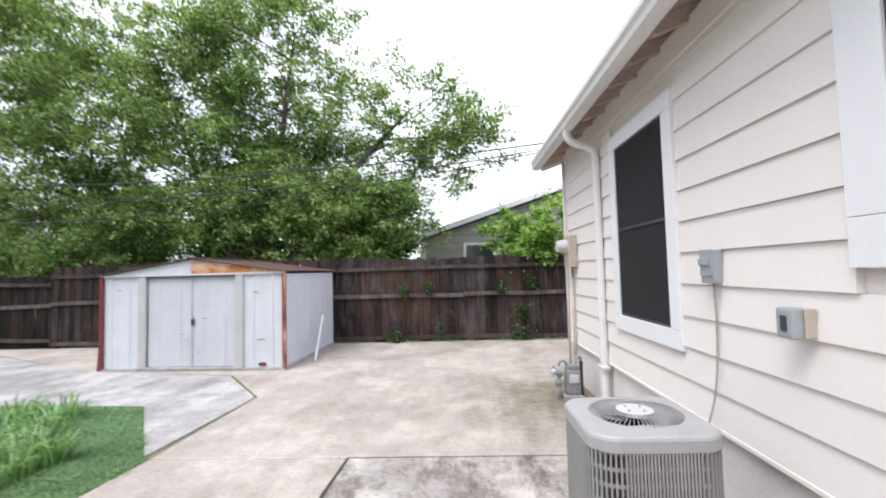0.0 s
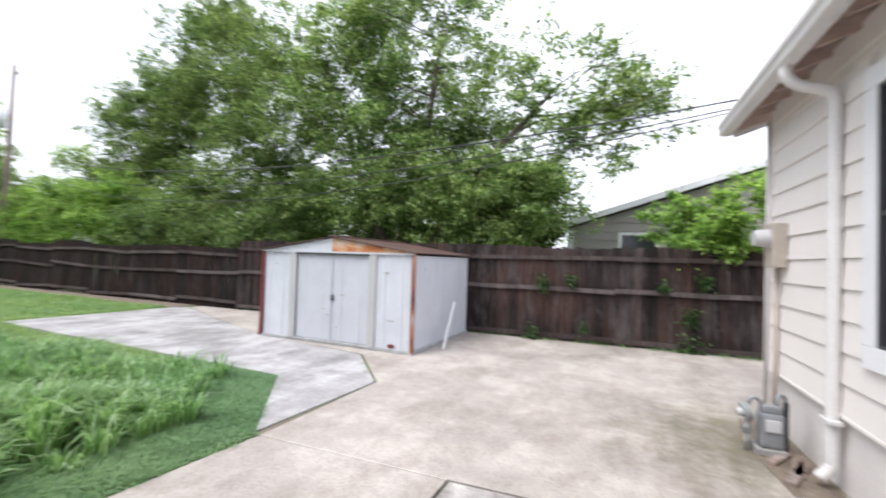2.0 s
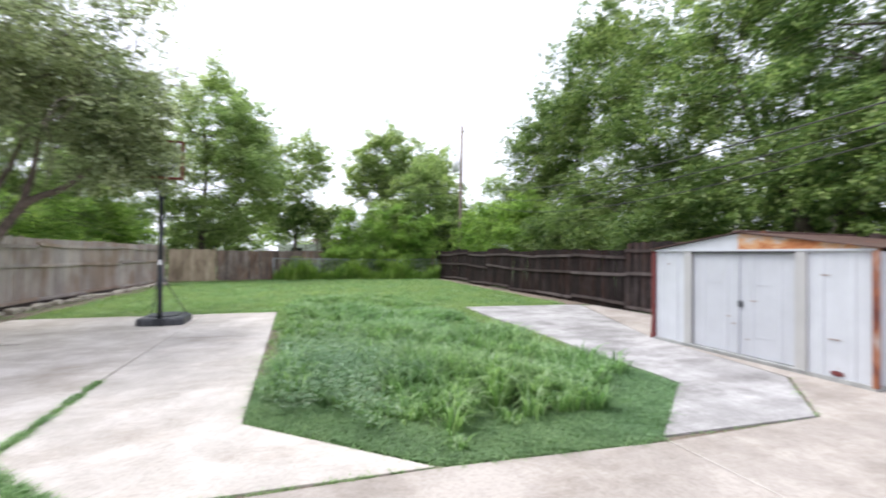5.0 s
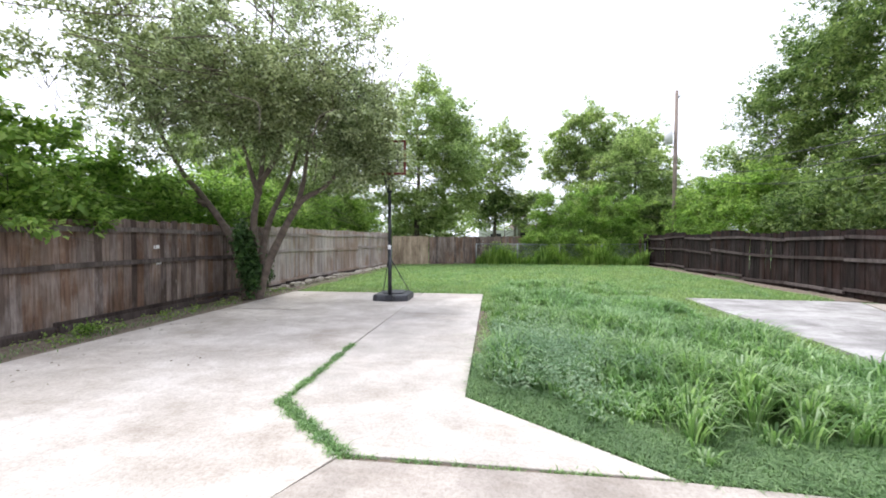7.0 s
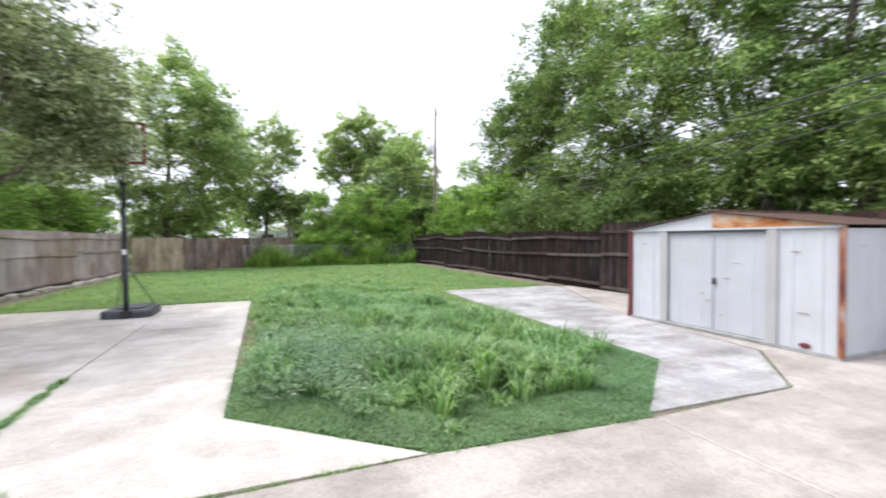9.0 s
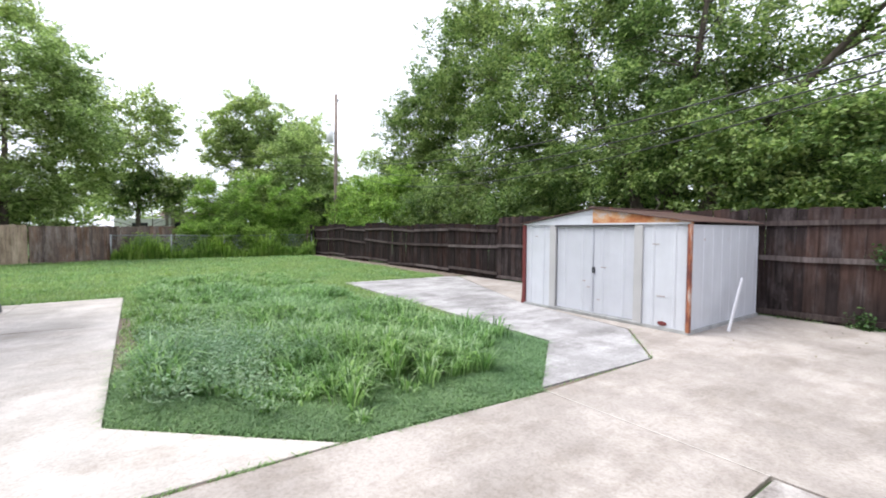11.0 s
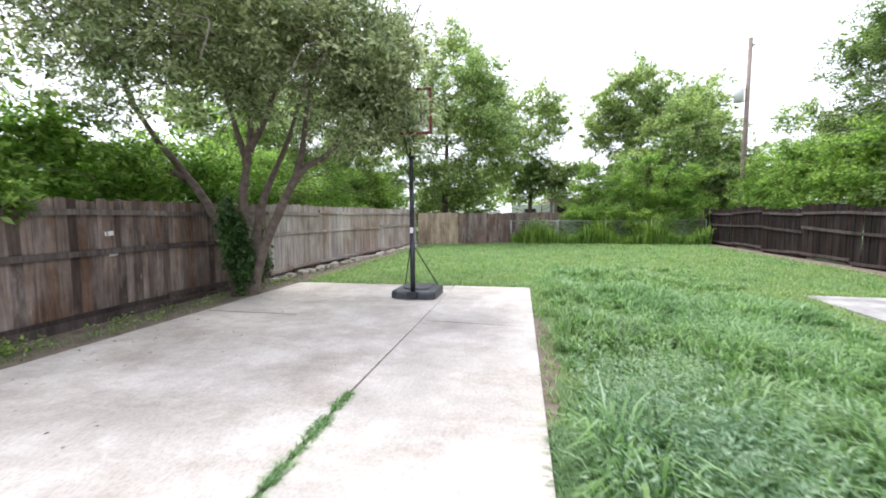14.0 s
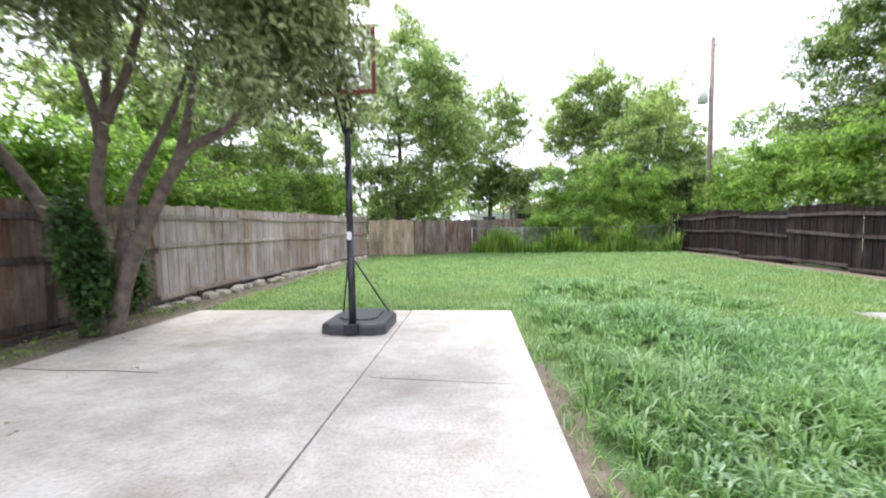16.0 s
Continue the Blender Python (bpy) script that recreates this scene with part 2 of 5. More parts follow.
def shed_paint(name, color, rust):
    """Old painted steel: pale paint, rust blooms and runs."""
    m, nt, b, _ = base_mat(name, 0.5)
    p = world_pos(nt)
    col = ramp(nt, tex_noise(nt, p, 2.5, 5), [(0.3, tuple(c * 0.9 for c in color)), (0.7, color)])
    run = tex_noise(nt, p, 7, 4, 0.6, (1, 1, 0.12))
    col = blend(nt, "MULTIPLY", 0.22, col, ramp(nt, run, [(0.3, (0.72, 0.72, 0.74)), (0.55, (1, 1, 1))]))
    fac = ramp(nt, tex_noise(nt, p, 3.4, 9, 0.72, (1, 1, 0.6)), [(rust, (0, 0, 0)), (rust + 0.05, (1, 1, 1))])
    rc = ramp(nt, tex_noise(nt, p, 22, 5, 0.7), [(0.3, (0.13, 0.035, 0.015)), (0.55, (0.36, 0.12, 0.035)), (0.75, (0.55, 0.27, 0.10))])
    nt.links.new(blend(nt, "MIX", fac, col, rc), b.inputs["Base Color"])
    add_bump(nt, b, run, 0.12, 0.004)
    return m


M_GROUND = ground_mat()
M_SOIL = soil_mat()
M_SHED = shed_paint("shed_white_paint", (0.58, 0.60, 0.64), 0.65)
M_SHED_DOOR = shed_paint("shed_door_paint", (0.52, 0.535, 0.575), 0.665)
M_SHED_POST = shed_paint("shed_beige_post", (0.46, 0.455, 0.45), 0.77)
M_RUST_DEEP = shed_paint("rusted_red_trim", (0.15, 0.03, 0.03), 0.68)
M_SHED_ROOF = shed_paint("shed_roof_rust", (0.105, 0.06, 0.052), 0.6)


def rust_bloom(name, stops, scale, stretch):
    """Rust spreading softly out of the paint."""
    m, nt, b, _ = base_mat(name, 0.75)
    p = world_pos(nt)
    col = ramp(nt, tex_noise(nt, p, scale, 7, 0.62, stretch), stops)
    fine = tex_noise(nt, p, 40, 5, 0.7)
    col = blend(nt, "MULTIPLY", 0.5, col, ramp(nt, fine, [(0.3, (0.55, 0.5, 0.48)), (0.6, (1, 1, 1))]))
    nt.links.new(col, b.inputs["Base Color"])
    add_bump(nt, b, fine, 0.3, 0.004)
    return m


M_GABLE_RUST = rust_bloom("gable_rust", [(0.34, (0.52, 0.46, 0.42)), (0.44, (0.58, 0.33, 0.17)), (0.53, (0.46, 0.17, 0.06)), (0.68, (0.20, 0.055, 0.03))], 2.6, (1, 1, 1.6))
M_TRIM_RUST = rust_bloom("trim_rust", [(0.36, (0.50, 0.42, 0.38)), (0.46, (0.40, 0.15, 0.07)), (0.56, (0.17, 0.05, 0.035)), (0.7, (0.10, 0.035, 0.03))], 5.0, (3, 3, 0.6))
M_SCUFF = plain("brown_scuff", (0.30, 0.22, 0.18), 0.7, 0, 0.3, 20, 60, 0.1)
M_GAS = plain("gas_meter_paint", (0.24, 0.25, 0.265), 0.5, 0.1, 0.15, 10)
M_AC_HUB = plain("ac_hub_paint", (0.55, 0.55, 0.56), 0.5, 0.1, 0.05, 5, 90, 0.05)
M_ROOF_FAR = plain("neighbour_shingles", (0.085, 0.08, 0.08), 0.95, 0, 0.3, 12, 90, 0.8)
M_STEEL_BASE = plain("shed_base_steel", (0.42, 0.43, 0.43), 0.5, 0.3, 0.25, 5)
M_SIDING = plain("siding_beige_paint", (0.80, 0.75, 0.72), 0.6, 0, 0.03, 1.2, 160, 0.03)
M_SKIRT = plain("skirt_beige_paint", (0.69, 0.645, 0.625), 0.75, 0, 0.07, 2.5, 40, 0.3)
M_WHITE = plain("white_trim_paint", (0.82, 0.82, 0.84), 0.45, 0, 0.02, 2, 160, 0.01)
M_GUTTER = plain("gutter_white", (0.72, 0.70, 0.69), 0.4, 0, 0.06, 3, 60, 0.03)
M_RAFTER = plain("rafter_paint", (0.48, 0.37, 0.32), 0.75, 0, 0.2, 6, 60, 0.3)
M_SOFFIT = plain("soffit_boards", (0.40, 0.295, 0.25), 0.8, 0, 0.25, 5, 60, 0.3)
M_SHINGLE = plain("roof_shingles", (0.17, 0.155, 0.15), 0.95, 0, 0.3, 12, 90, 0.8)
M_SCREEN = plain("solar_screen_mesh", (0.012, 0.012, 0.015), 0.95, 0, 0.12, 4, 300, 0.25)
M_SCREEN_BAR = plain("screen_bar", (0.055, 0.055, 0.06), 0.5, 0, 0.1)
M_BOX_GREY = plain("grey_enclosure", (0.36, 0.385, 0.41), 0.5, 0.2, 0.08, 8)
M_BOX_TAN = plain("tan_enclosure", (0.46, 0.40, 0.34), 0.6, 0.0, 0.08, 8)
M_DARK_GLASS = plain("dark_window", (0.03, 0.035, 0.035), 0.15, 0, 0.1, 8, 80, 0)
M_AC = plain("ac_grey_paint", (0.31, 0.30, 0.295), 0.5, 0.1, 0.07, 5, 90, 0.08)
M_AC_TOP = plain("ac_top_paint", (0.37, 0.365, 0.37), 0.5, 0.1, 0.07, 5, 90, 0.08)
M_AC_DARK = plain("ac_coil_dark", (0.05, 0.05, 0.052), 0.6, 0.2, 0.3, 20)
M_AC_WELL = plain("ac_fan_well", (0.10, 0.10, 0.10), 0.5, 0.2, 0.2, 12)
M_PIPE = plain("pipe_grey", (0.40, 0.345, 0.33), 0.5, 0.1, 0.15, 10)
M_CABLE = plain("cable_black", (0.03, 0.03, 0.032), 0.6, 0, 0.1)
M_BLACK_PLASTIC = plain("black_plastic", (0.05, 0.053, 0.062), 0.45, 0, 0.3, 9, 120, 0.2)
M_BLACK_STEEL = plain("black_steel", (0.032, 0.035, 0.042), 0.35, 0.3, 0.25, 9)
M_RED = plain("red_board_frame", (0.17, 0.03, 0.026), 0.5, 0, 0.15, 9)


def clear_sheet():
    m, nt, b, _ = base_mat("board_clear_sheet", 0.12)
    b.inputs["Base Color"].default_value = (0.75, 0.75, 0.70, 1)
    tr = nt.nodes.new("ShaderNodeBsdfTransparent")
    mx = nt.nodes.new("ShaderNodeMixShader")
    mx.inputs[0].default_value = 0.16
    nt.links.new(tr.outputs[0], mx.inputs[1])
    nt.links.new(b.outputs[0], mx.inputs[2])
    nt.links.new(mx.outputs[0], nt.nodes["Material Output"].inputs[0])
    return m


M_POLYC = clear_sheet()
M_STONE = plain("limestone", (0.48, 0.43, 0.36), 0.9, 0, 0.2, 6, 50, 0.7)
M_GALV = plain("galvanised", (0.34, 0.36, 0.36), 0.5, 0.6, 0.2, 9)
M_POLE = plain("utility_pole_wood", (0.24, 0.19, 0.16), 0.9, 0, 0.25, 4, 40, 0.4)
M_NEIGH = plain("neighbour_siding", (0.33, 0.305, 0.275), 0.7, 0, 0.06, 2, 60, 0.1)
M_NEIGH_TRIM = plain("neighbour_trim", (0.74, 0.74, 0.74), 0.6, 0, 0.08, 2)


M_LITTER = leaf_mat("dry_leaf", [(0.0, (0.13, 0.10, 0.065)), (0.6, (0.2, 0.16, 0.10)), (1.0, (0.3, 0.26, 0.15))], 0.1)


# ---- builders ----
def part(name, bm, material, parent=None, label=""):
    me = bpy.data.meshes.new(name)
    bm.to_mesh(me)
    bm.free()
    me.materials.append(material)
    ob = new(name, me)
    if parent:
        ob.parent = parent
    return tagged(ob, label)


def piece(name, me, parent, m):
    ob = new(name, me)
    ob.parent = parent
    ob.matrix_basis = m
    return ob


def thing(name, m, label, category, group="", kind=""):
    ob = new(name)
    ob.empty_display_size = 0.1
    ob.matrix_basis = m
    return tagged(ob, label, category, group, kind)


def raw(name, verts, faces, material, parent=None, label="", smooth=False):
    me = bpy.data.meshes.new(name)
    me.from_pydata(verts, [], faces)
    me.materials.append(material)
    if smooth:
        me.polygons.foreach_set("use_smooth", [True] * len(me.polygons))
    me.update()
    ob = new(name, me)
    if parent:
        ob.parent = parent
    return tagged(ob, label)


def box(bm, x0, x1, y0, y1, z0, z1, bevel=0.0):
    vs = [bm.verts.new(p) for p in ((x0, y0, z0), (x1, y0, z0), (x1, y1, z0), (x0, y1, z0), (x0, y0, z1), (x1, y0, z1), (x1, y1, z1), (x0, y1, z1))]
    fs = [bm.faces.new([vs[i] for i in q]) for q in ((0, 3, 2, 1), (4, 5, 6, 7), (0, 1, 5, 4), (1, 2, 6, 5), (2, 3, 7, 6), (3, 0, 4, 7))]
    if bevel:
        es = list({e for f in fs for e in f.edges})
        bmesh.ops.bevel(bm, geom=es, offset=bevel, segments=2, profile=0.6, affect="EDGES")
    return bm


def boxed(*a, bevel=0.0):
    return box(bmesh.new(), *a, bevel=bevel)


def prism(pts, z0, z1, bevel=0.0):
    """An upright prism over a polygon (anticlockwise)."""
    bm = bmesh.new()
    lo, hi = [bm.verts.new((*p, z0)) for p in pts], [bm.verts.new((*p, z1)) for p in pts]
    n = len(pts)
    bm.faces.new(lo[::-1])
    top = bm.faces.new(hi)
    for i in range(n):
        bm.faces.new((lo[i], lo[(i + 1) % n], hi[(i + 1) % n], hi[i]))
    if bevel:
        bmesh.ops.bevel(bm, geom=list(top.edges), offset=bevel, segments=2, profile=0.5, affect="EDGES")
    bmesh.ops.recalc_face_normals(bm, faces=bm.faces[:])
    return bm


def tube_data(path, radii, sides=8, cap=True):
    """Verts and faces of a round tube along a path."""
    pts = [Vector(p) for p in path]
    verts, faces = [], []
    side = None
    for i, p in enumerate(pts):
        d = (pts[min(i + 1, len(pts) - 1)] - pts[max(i - 1, 0)]).normalized()
        if side is None:
            side = d.orthogonal().normalized()
        side = (side - d * side.dot(d)).normalized()
        up = d.cross(side)
        r = radii[i] if isinstance(radii, (list, tuple)) else radii
        for k in range(sides):
            a = 2 * math.pi * k / sides
            verts.append(tuple(p + side * (r * math.cos(a)) + up * (r * math.sin(a))))
    for i in range(len(pts) - 1):
        for k in range(sides):
            a, b = i * sides + k, i * sides + (k + 1) % sides
            faces.append((a, b, b + sides, a + sides))
    if cap:
        faces += [tuple(range(sides))[::-1], tuple(range((len(pts) - 1) * sides, len(pts) * sides))]
    return verts, faces


def tube(name, path, radii, material, parent=None, sides=10, label=""):
    return raw(name, *tube_data(path, radii, sides), material, parent, label, smooth=True)


def smooth_path(points, n=6):
    """A Catmull-Rom line through points."""
    p = [Vector(q) for q in points]
    p = [p[0] * 2 - p[1]] + p + [p[-1] * 2 - p[-2]]
    out = []
    for i in range(1, len(p) - 2):
        for k in range(n):
            t = k / n
            a, b, c, d = p[i - 1], p[i], p[i + 1], p[i + 2]
            out.append(0.5 * (2 * b + (c - a) * t + (2 * a - 5 * b + 4 * c - d) * t * t + (3 * b - a - 3 * c + d) * t ** 3))
    return out + [p[-2]]


def np_mesh(name, verts, quads, tris, material, parent=None, label=""):
    """A mesh from arrays: verts (n,3), quads (m,4), tris (k,3)."""
    me = bpy.data.meshes.new(name)
    nq, ntri = len(quads), len(tris)
    me.vertices.add(len(verts))
    me.vertices.foreach_set("co", np.asarray(verts, np.float32).ravel())
    me.loops.add(nq * 4 + ntri * 3)
    loops = np.concatenate([np.asarray(quads, np.int32).ravel(), np.asarray(tris, np.int32).ravel()])
    me.loops.foreach_set("vertex_index", loops)
    me.polygons.add(nq + ntri)
    starts = np.concatenate([np.arange(nq) * 4, nq * 4 + np.arange(ntri) * 3]).astype(np.int32)
    me.polygons.foreach_set("loop_start", starts)
    me.update(calc_edges=True)
    me.materials.append(material)
    ob = new(name, me)
    if parent:
        ob.parent = parent
    return tagged(ob, label)


def unit(v):
    return v / np.maximum(np.linalg.norm(v, axis=-1, keepdims=True), 1e-6)


def leaves(name, centres, size, material, parent, rng, droop=0.35, slim=0.5, out=None, label="", face=None, lite=False):
    """One folded four-cornered leaf at every centre; face: the way its upper side looks."""
    n = len(centres)
    ahead = rng.normal(size=(n, 3))
    if out is not None:
        ahead = ahead + out
    ahead[:, 2] = ahead[:, 2] * 0.6 - droop
    ahead = unit(ahead)
    top = rng.normal(size=(n, 3)) * 0.42 + np.array([0, 0, 1.0])
    if face is not None:
        top = top + face
    side = unit(np.cross(ahead, top))
    up = np.cross(side, ahead)
    ln = (size * rng.uniform(0.6, 1.35, n))[:, None]
    w = ln * slim
    a = centres
    b = centres + ahead * ln * 0.45 + side * w * 0.5 + up * w * 0.14
    c = centres + ahead * ln
    d = centres + ahead * ln * 0.45 - side * w * 0.5 + up * w * 0.14
    if lite:
        verts = np.stack([a - side * w * 0.42, a + side * w * 0.42, c], 1).reshape(-1, 3)
        return np_mesh(name, verts, np.zeros((0, 4)), np.arange(n)[:, None] * 3 + np.array([[0, 1, 2]]), material, parent, label)
    verts = np.stack([a, b, c, d], 1).reshape(-1, 3)
    i = np.arange(n)[:, None] * 4
    tris = np.concatenate([i + np.array([[0, 1, 2]]), i + np.array([[0, 2, 3]])])
    return np_mesh(name, verts, np.zeros((0, 4)), tris, material, parent, label)


def crown_points(rng, blobs, n, clump=0.32, per=36, hollow=0.45, boughs=9):
    """Leaf places: ellipsoids hold boughs, each bough carries a spray of compact leaf pads with gaps between. A blob: x y z, rx ry rz, weight."""
    w = np.array([b[6] for b in blobs], float)
    nb = max(6, n // (per * boughs))
    bl = np.array(blobs)[rng.choice(len(blobs), size=nb, p=w / w.sum())]
    d = unit(rng.normal(size=(nb, 3)))
    rr = rng.uniform(hollow ** 3, 1, nb) ** (1 / 3)
    lump = 1 + 0.16 * np.sin(d[:, 0] * 5 + bl[:, 0]) * np.cos(d[:, 2] * 6 + bl[:, 1]) + 0.12 * rng.normal(size=nb)
    centre = bl[:, :3] + d * (rr * lump)[:, None] * bl[:, 3:6]
    axis = unit(d * np.array([1, 1, 0.6]) + rng.normal(size=(nb, 3)) * 0.45 + np.array([0, 0, 0.12]))
    k = np.repeat(np.arange(nb), boughs)
    m = len(k)
    spread = clump * rng.uniform(1.2, 2.4, nb)
    s = rng.uniform(-1.3, 1.0, m)
    c = centre[k] + axis[k] * (s * spread[k])[:, None] + rng.normal(size=(m, 3)) * (spread[k] * 0.42)[:, None] * np.array([1, 1, 0.6])
    c[:, 2] -= 0.18 * np.maximum(s, 0) ** 2 * spread[k]
    sp = clump * rng.uniform(0.45, 1.15, m) * (1.0 - 0.22 * np.maximum(s, 0))
    ball = unit(rng.normal(size=(m * per, 3))) * (rng.uniform(size=(m * per, 1)) ** 0.45)
    loose = np.where(rng.uniform(size=m * per) < 0.3, 1.9, 1.0)
    pts = np.repeat(c, per, 0) + ball * (np.repeat(sp, per) * loose)[:, None] * np.array([1, 1, 0.65])
    out = np.repeat(axis[k], per, 0) + ball * 0.5
    return pts, out, c, ball


def limb(rng, a, b, r0, r1, sag=0.25, sides=6):
    a, b = Vector(a), Vector(b)
    ln = (b - a).length
    mids = [a.lerp(b, f) + Vector(rng.normal(size=3) * ln * 0.05) + Vector((0, 0, ln * sag * f * (1 - f))) for f in (0.33, 0.66)]
    path = smooth_path([a, *mids, b], 3)
    return tube_data(path, [r0 + (r1 - r0) * i / (len(path) - 1) for i in range(len(path))], sides, cap=False)


def join_data(items):
    verts, faces = [], []
    for v, f in items:
        o = len(verts)
        verts += v
        faces += [tuple(i + o for i in q) for q in f]
    return verts, faces


def tree(name, base, height, blobs, n, size, material, bark, label, seed, trunk_r=0.2, stems=None, limbs=26, clump=0.32, per=36, slim=0.5, droop=0.35, category="tree", group="", hollow=0.45, clear=None, lite=False):
    rng = np.random.default_rng(seed)
    ob = thing(name, pose(*base), label, category, group)
    o = np.array(base)
    rel = [(b[0] - o[0], b[1] - o[1], b[2] - o[2], *b[3:]) for b in blobs]
    pts, out, centres, face = crown_points(rng, rel, n, clump, per, hollow)
    keep = pts[:, 2] > 0.05
    if clear:
        keep &= ~((np.hypot(pts[:, 0], pts[:, 1]) < clear[0]) & (pts[:, 2] < clear[1]) & (rng.uniform(size=len(pts)) < 0.85))
    stems = stems or [[(0, 0, -0.1), (0.1, 0, height * 0.25), (-0.1, 0.1, height * 0.55), (0.1, 0, height * 0.85)]]
    ends, wood_items = [], []
    for st in stems:
        path = smooth_path(st, 5)
        rs = [trunk_r * (0.6 if st[0][2] > 1 else 1) * (1 - 0.85 * i / (len(path) - 1)) * (1.35 if i == 0 else 1) for i in range(len(path))]
        wood_items.append(tube_data(path, rs, 9))
        ends += [(p, r) for p, r in zip(path[len(path) // 3:], rs[len(path) // 3:])]
    for c in centres[:: max(1, len(centres) // limbs)][:limbs]:
        if clear and c[2] < 3.9:
            continue
        p, r = min(ends, key=lambda e: (e[0] - Vector(c)).length + (0 if e[0].z < c[2] else 2))
        wood_items.append(limb(rng, p, c, min(r * 0.5, 0.032), 0.008, 0.2))
        mid = p.lerp(Vector(c), 0.6)
        for _ in range(2):
            wood_items.append(limb(rng, mid, Vector(c) + Vector(rng.normal(size=3) * 0.7), min(r * 0.2 + 0.006, 0.014), 0.004, 0.15, 5))
    raw("trunk", *join_data(wood_items), bark, ob, smooth=True)
    leaves("crown", pts[keep], size, material, ob, rng, droop, slim, out[keep] * 0.6, face=face[keep] * 0.7, lite=lite)
    return ob


def blades(name, xy, height, width, material, label, rng, lean=0.5, parent=None, category="grass", z=0.0, away=None, simple=False):
    """Curved grass blades, each of two quads and a tip; away: the way each one bends."""
    n = len(xy)
    h = np.broadcast_to(height, n) * rng.uniform(0.6, 1.25, n)
    a = rng.uniform(0, 2 * np.pi, n)
    d = np.stack([np.cos(a) + 0.1, np.sin(a) + 0.3, 0 * a], 1)
    if away is not None:
        d[:, :2] = d[:, :2] * 0.5 + away
    d = unit(d)
    s = np.stack([-d[:, 1], d[:, 0], 0 * a], 1) * (width * rng.uniform(0.6, 1.35, n))[:, None] * 0.5
    root = np.concatenate([xy, np.full((n, 1), z)], 1)
    le = (lean * rng.uniform(0.15, 1.5, n) * h)[:, None]
    up = np.array([0, 0, 1.0])
    low = root + d * le * 0.15 + up * (h * 0.45)[:, None]
    mid = root + d * le * 0.55 + up * (h * 0.82)[:, None]
    tip = root + d * le * 1.35 + up * (h * rng.uniform(0.6, 1.0, n))[:, None]
    if simple:
        verts = np.stack([root - s, root + s, mid + s * 0.7, mid - s * 0.7, tip], 1).reshape(-1, 3)
        i = np.arange(n)[:, None] * 5
        return tagged(np_mesh(name, verts, i + np.array([[0, 1, 2, 3]]), i + np.array([[3, 2, 4]]), material, parent), label, category, kind="stuff")
    verts = np.stack([root - s * 0.7, root + s * 0.7, low + s, low - s, mid + s * 0.75, mid - s * 0.75, tip], 1).reshape(-1, 3)
    i = np.arange(n)[:, None] * 7
    quads = np.concatenate([i + np.array([[0, 1, 2, 3]]), i + np.array([[3, 2, 4, 5]])])
    ob = np_mesh(name, verts, quads, i + np.array([[5, 4, 6]]), material, parent)
    return tagged(ob, label, category, kind="stuff")


def inside(xy, poly):
    x, y = xy[:, 0], xy[:, 1]
    r = np.zeros(len(xy), bool)
    for (x0, y0), (x1, y1) in zip(poly, poly[1:] + poly[:1]):
        cross = ((y0 > y) != (y1 > y)) & (x < (x1 - x0) * (y - y0) / ((y1 - y0) or 1e-9) + x0)
        r ^= cross
    return r


# ---- ground and slabs ----
GZ = -0.035
ground = raw("ground", [(-260, -260, GZ), (260, -260, GZ), (260, 260, GZ), (-260, 260, GZ)], [(0, 1, 2, 3)], M_GROUND)
tagged(ground, "lawn soil with grass reaching into the distance", "ground", kind="structure")


def slab(name, pts, material, label, top=0.0):
    ob = part(name, prism(pts, -0.14, top, 0.006), material)
    return tagged(ob, label, "concrete slab", kind="structure")


slab("pavement_north", [(-2.88, 3.748), (-1.15, 3.815), (0.9, 3.915), (4.5, 4.1), (4.5, 9.95), (1.95, 9.98), (-3.35, 9.7), (-11.2, 9.35), (-11.2, 9.0), (-6.6, 7.1), (-3.9, 6.72), (-2.88, 5.56)], M_CONC_PINK, "buff stained concrete drive slab beside the house")
slab("pavement_path", [(-3.0, -0.345), (-2.6, -0.52), (-1.0, -1.2), (1.9, -2.4), (1.9, 1.2), (-1.17, 1.0), (-1.17, 3.8), (-2.88, 3.735), (-3.0, 1.85)], M_CONC_PINK, "buff concrete slab bordering the lawn")
slab("pavement_worn", [(-1.145, 1.02), (1.9, 1.22), (1.85, 3.95), (0.9, 3.9), (-1.145, 3.8)], M_CONC_OLD, "old rough concrete slab with flaking surface", -0.004)
slab("pavement_shed", [(-11.62, 5.28), (-4.11, 5.17), (-2.97, 3.78), (-2.91, 5.54), (-3.93, 6.69), (-6.6, 7.07), (-11.3, 8.97), (-11.45, 8.6)], M_CONC_GREY, "grey blotched concrete slab before the metal shed", 0.004)
slab("pavement_court", [(-11.72, 0.3), (-11.72, -1.3), (-8.6, -1.285), (-6.0, -1.27), (-3.9, -1.18), (-3.07, -0.31), (-3.03, 1.81), (-4.23, 0.41)], M_CONC_PALE, "pale concrete court slab edged by long grass")
slab("pavement_court_south", [(-11.72, -1.315), (-11.7, -4.95), (-4.5, -5.08), (1.9, -5.2), (1.9, -2.412), (-1.0, -1.212), (-2.6, -0.533), (-3.05, -0.352), (-3.87, -1.24), (-6.0, -1.3), (-8.6, -1.3)], M_CONC_WARM, "pale warm worn concrete court slab with a cracked corner", -0.003)
tagged(part("joint_filler", prism([(-2.88, 3.737), (-1.17, 3.8), (-1.17, 3.812), (-2.88, 3.747)], -0.1, 0.002), M_CONC_PALE), "pale filled joint between the drive slabs", "joint", kind="structure")
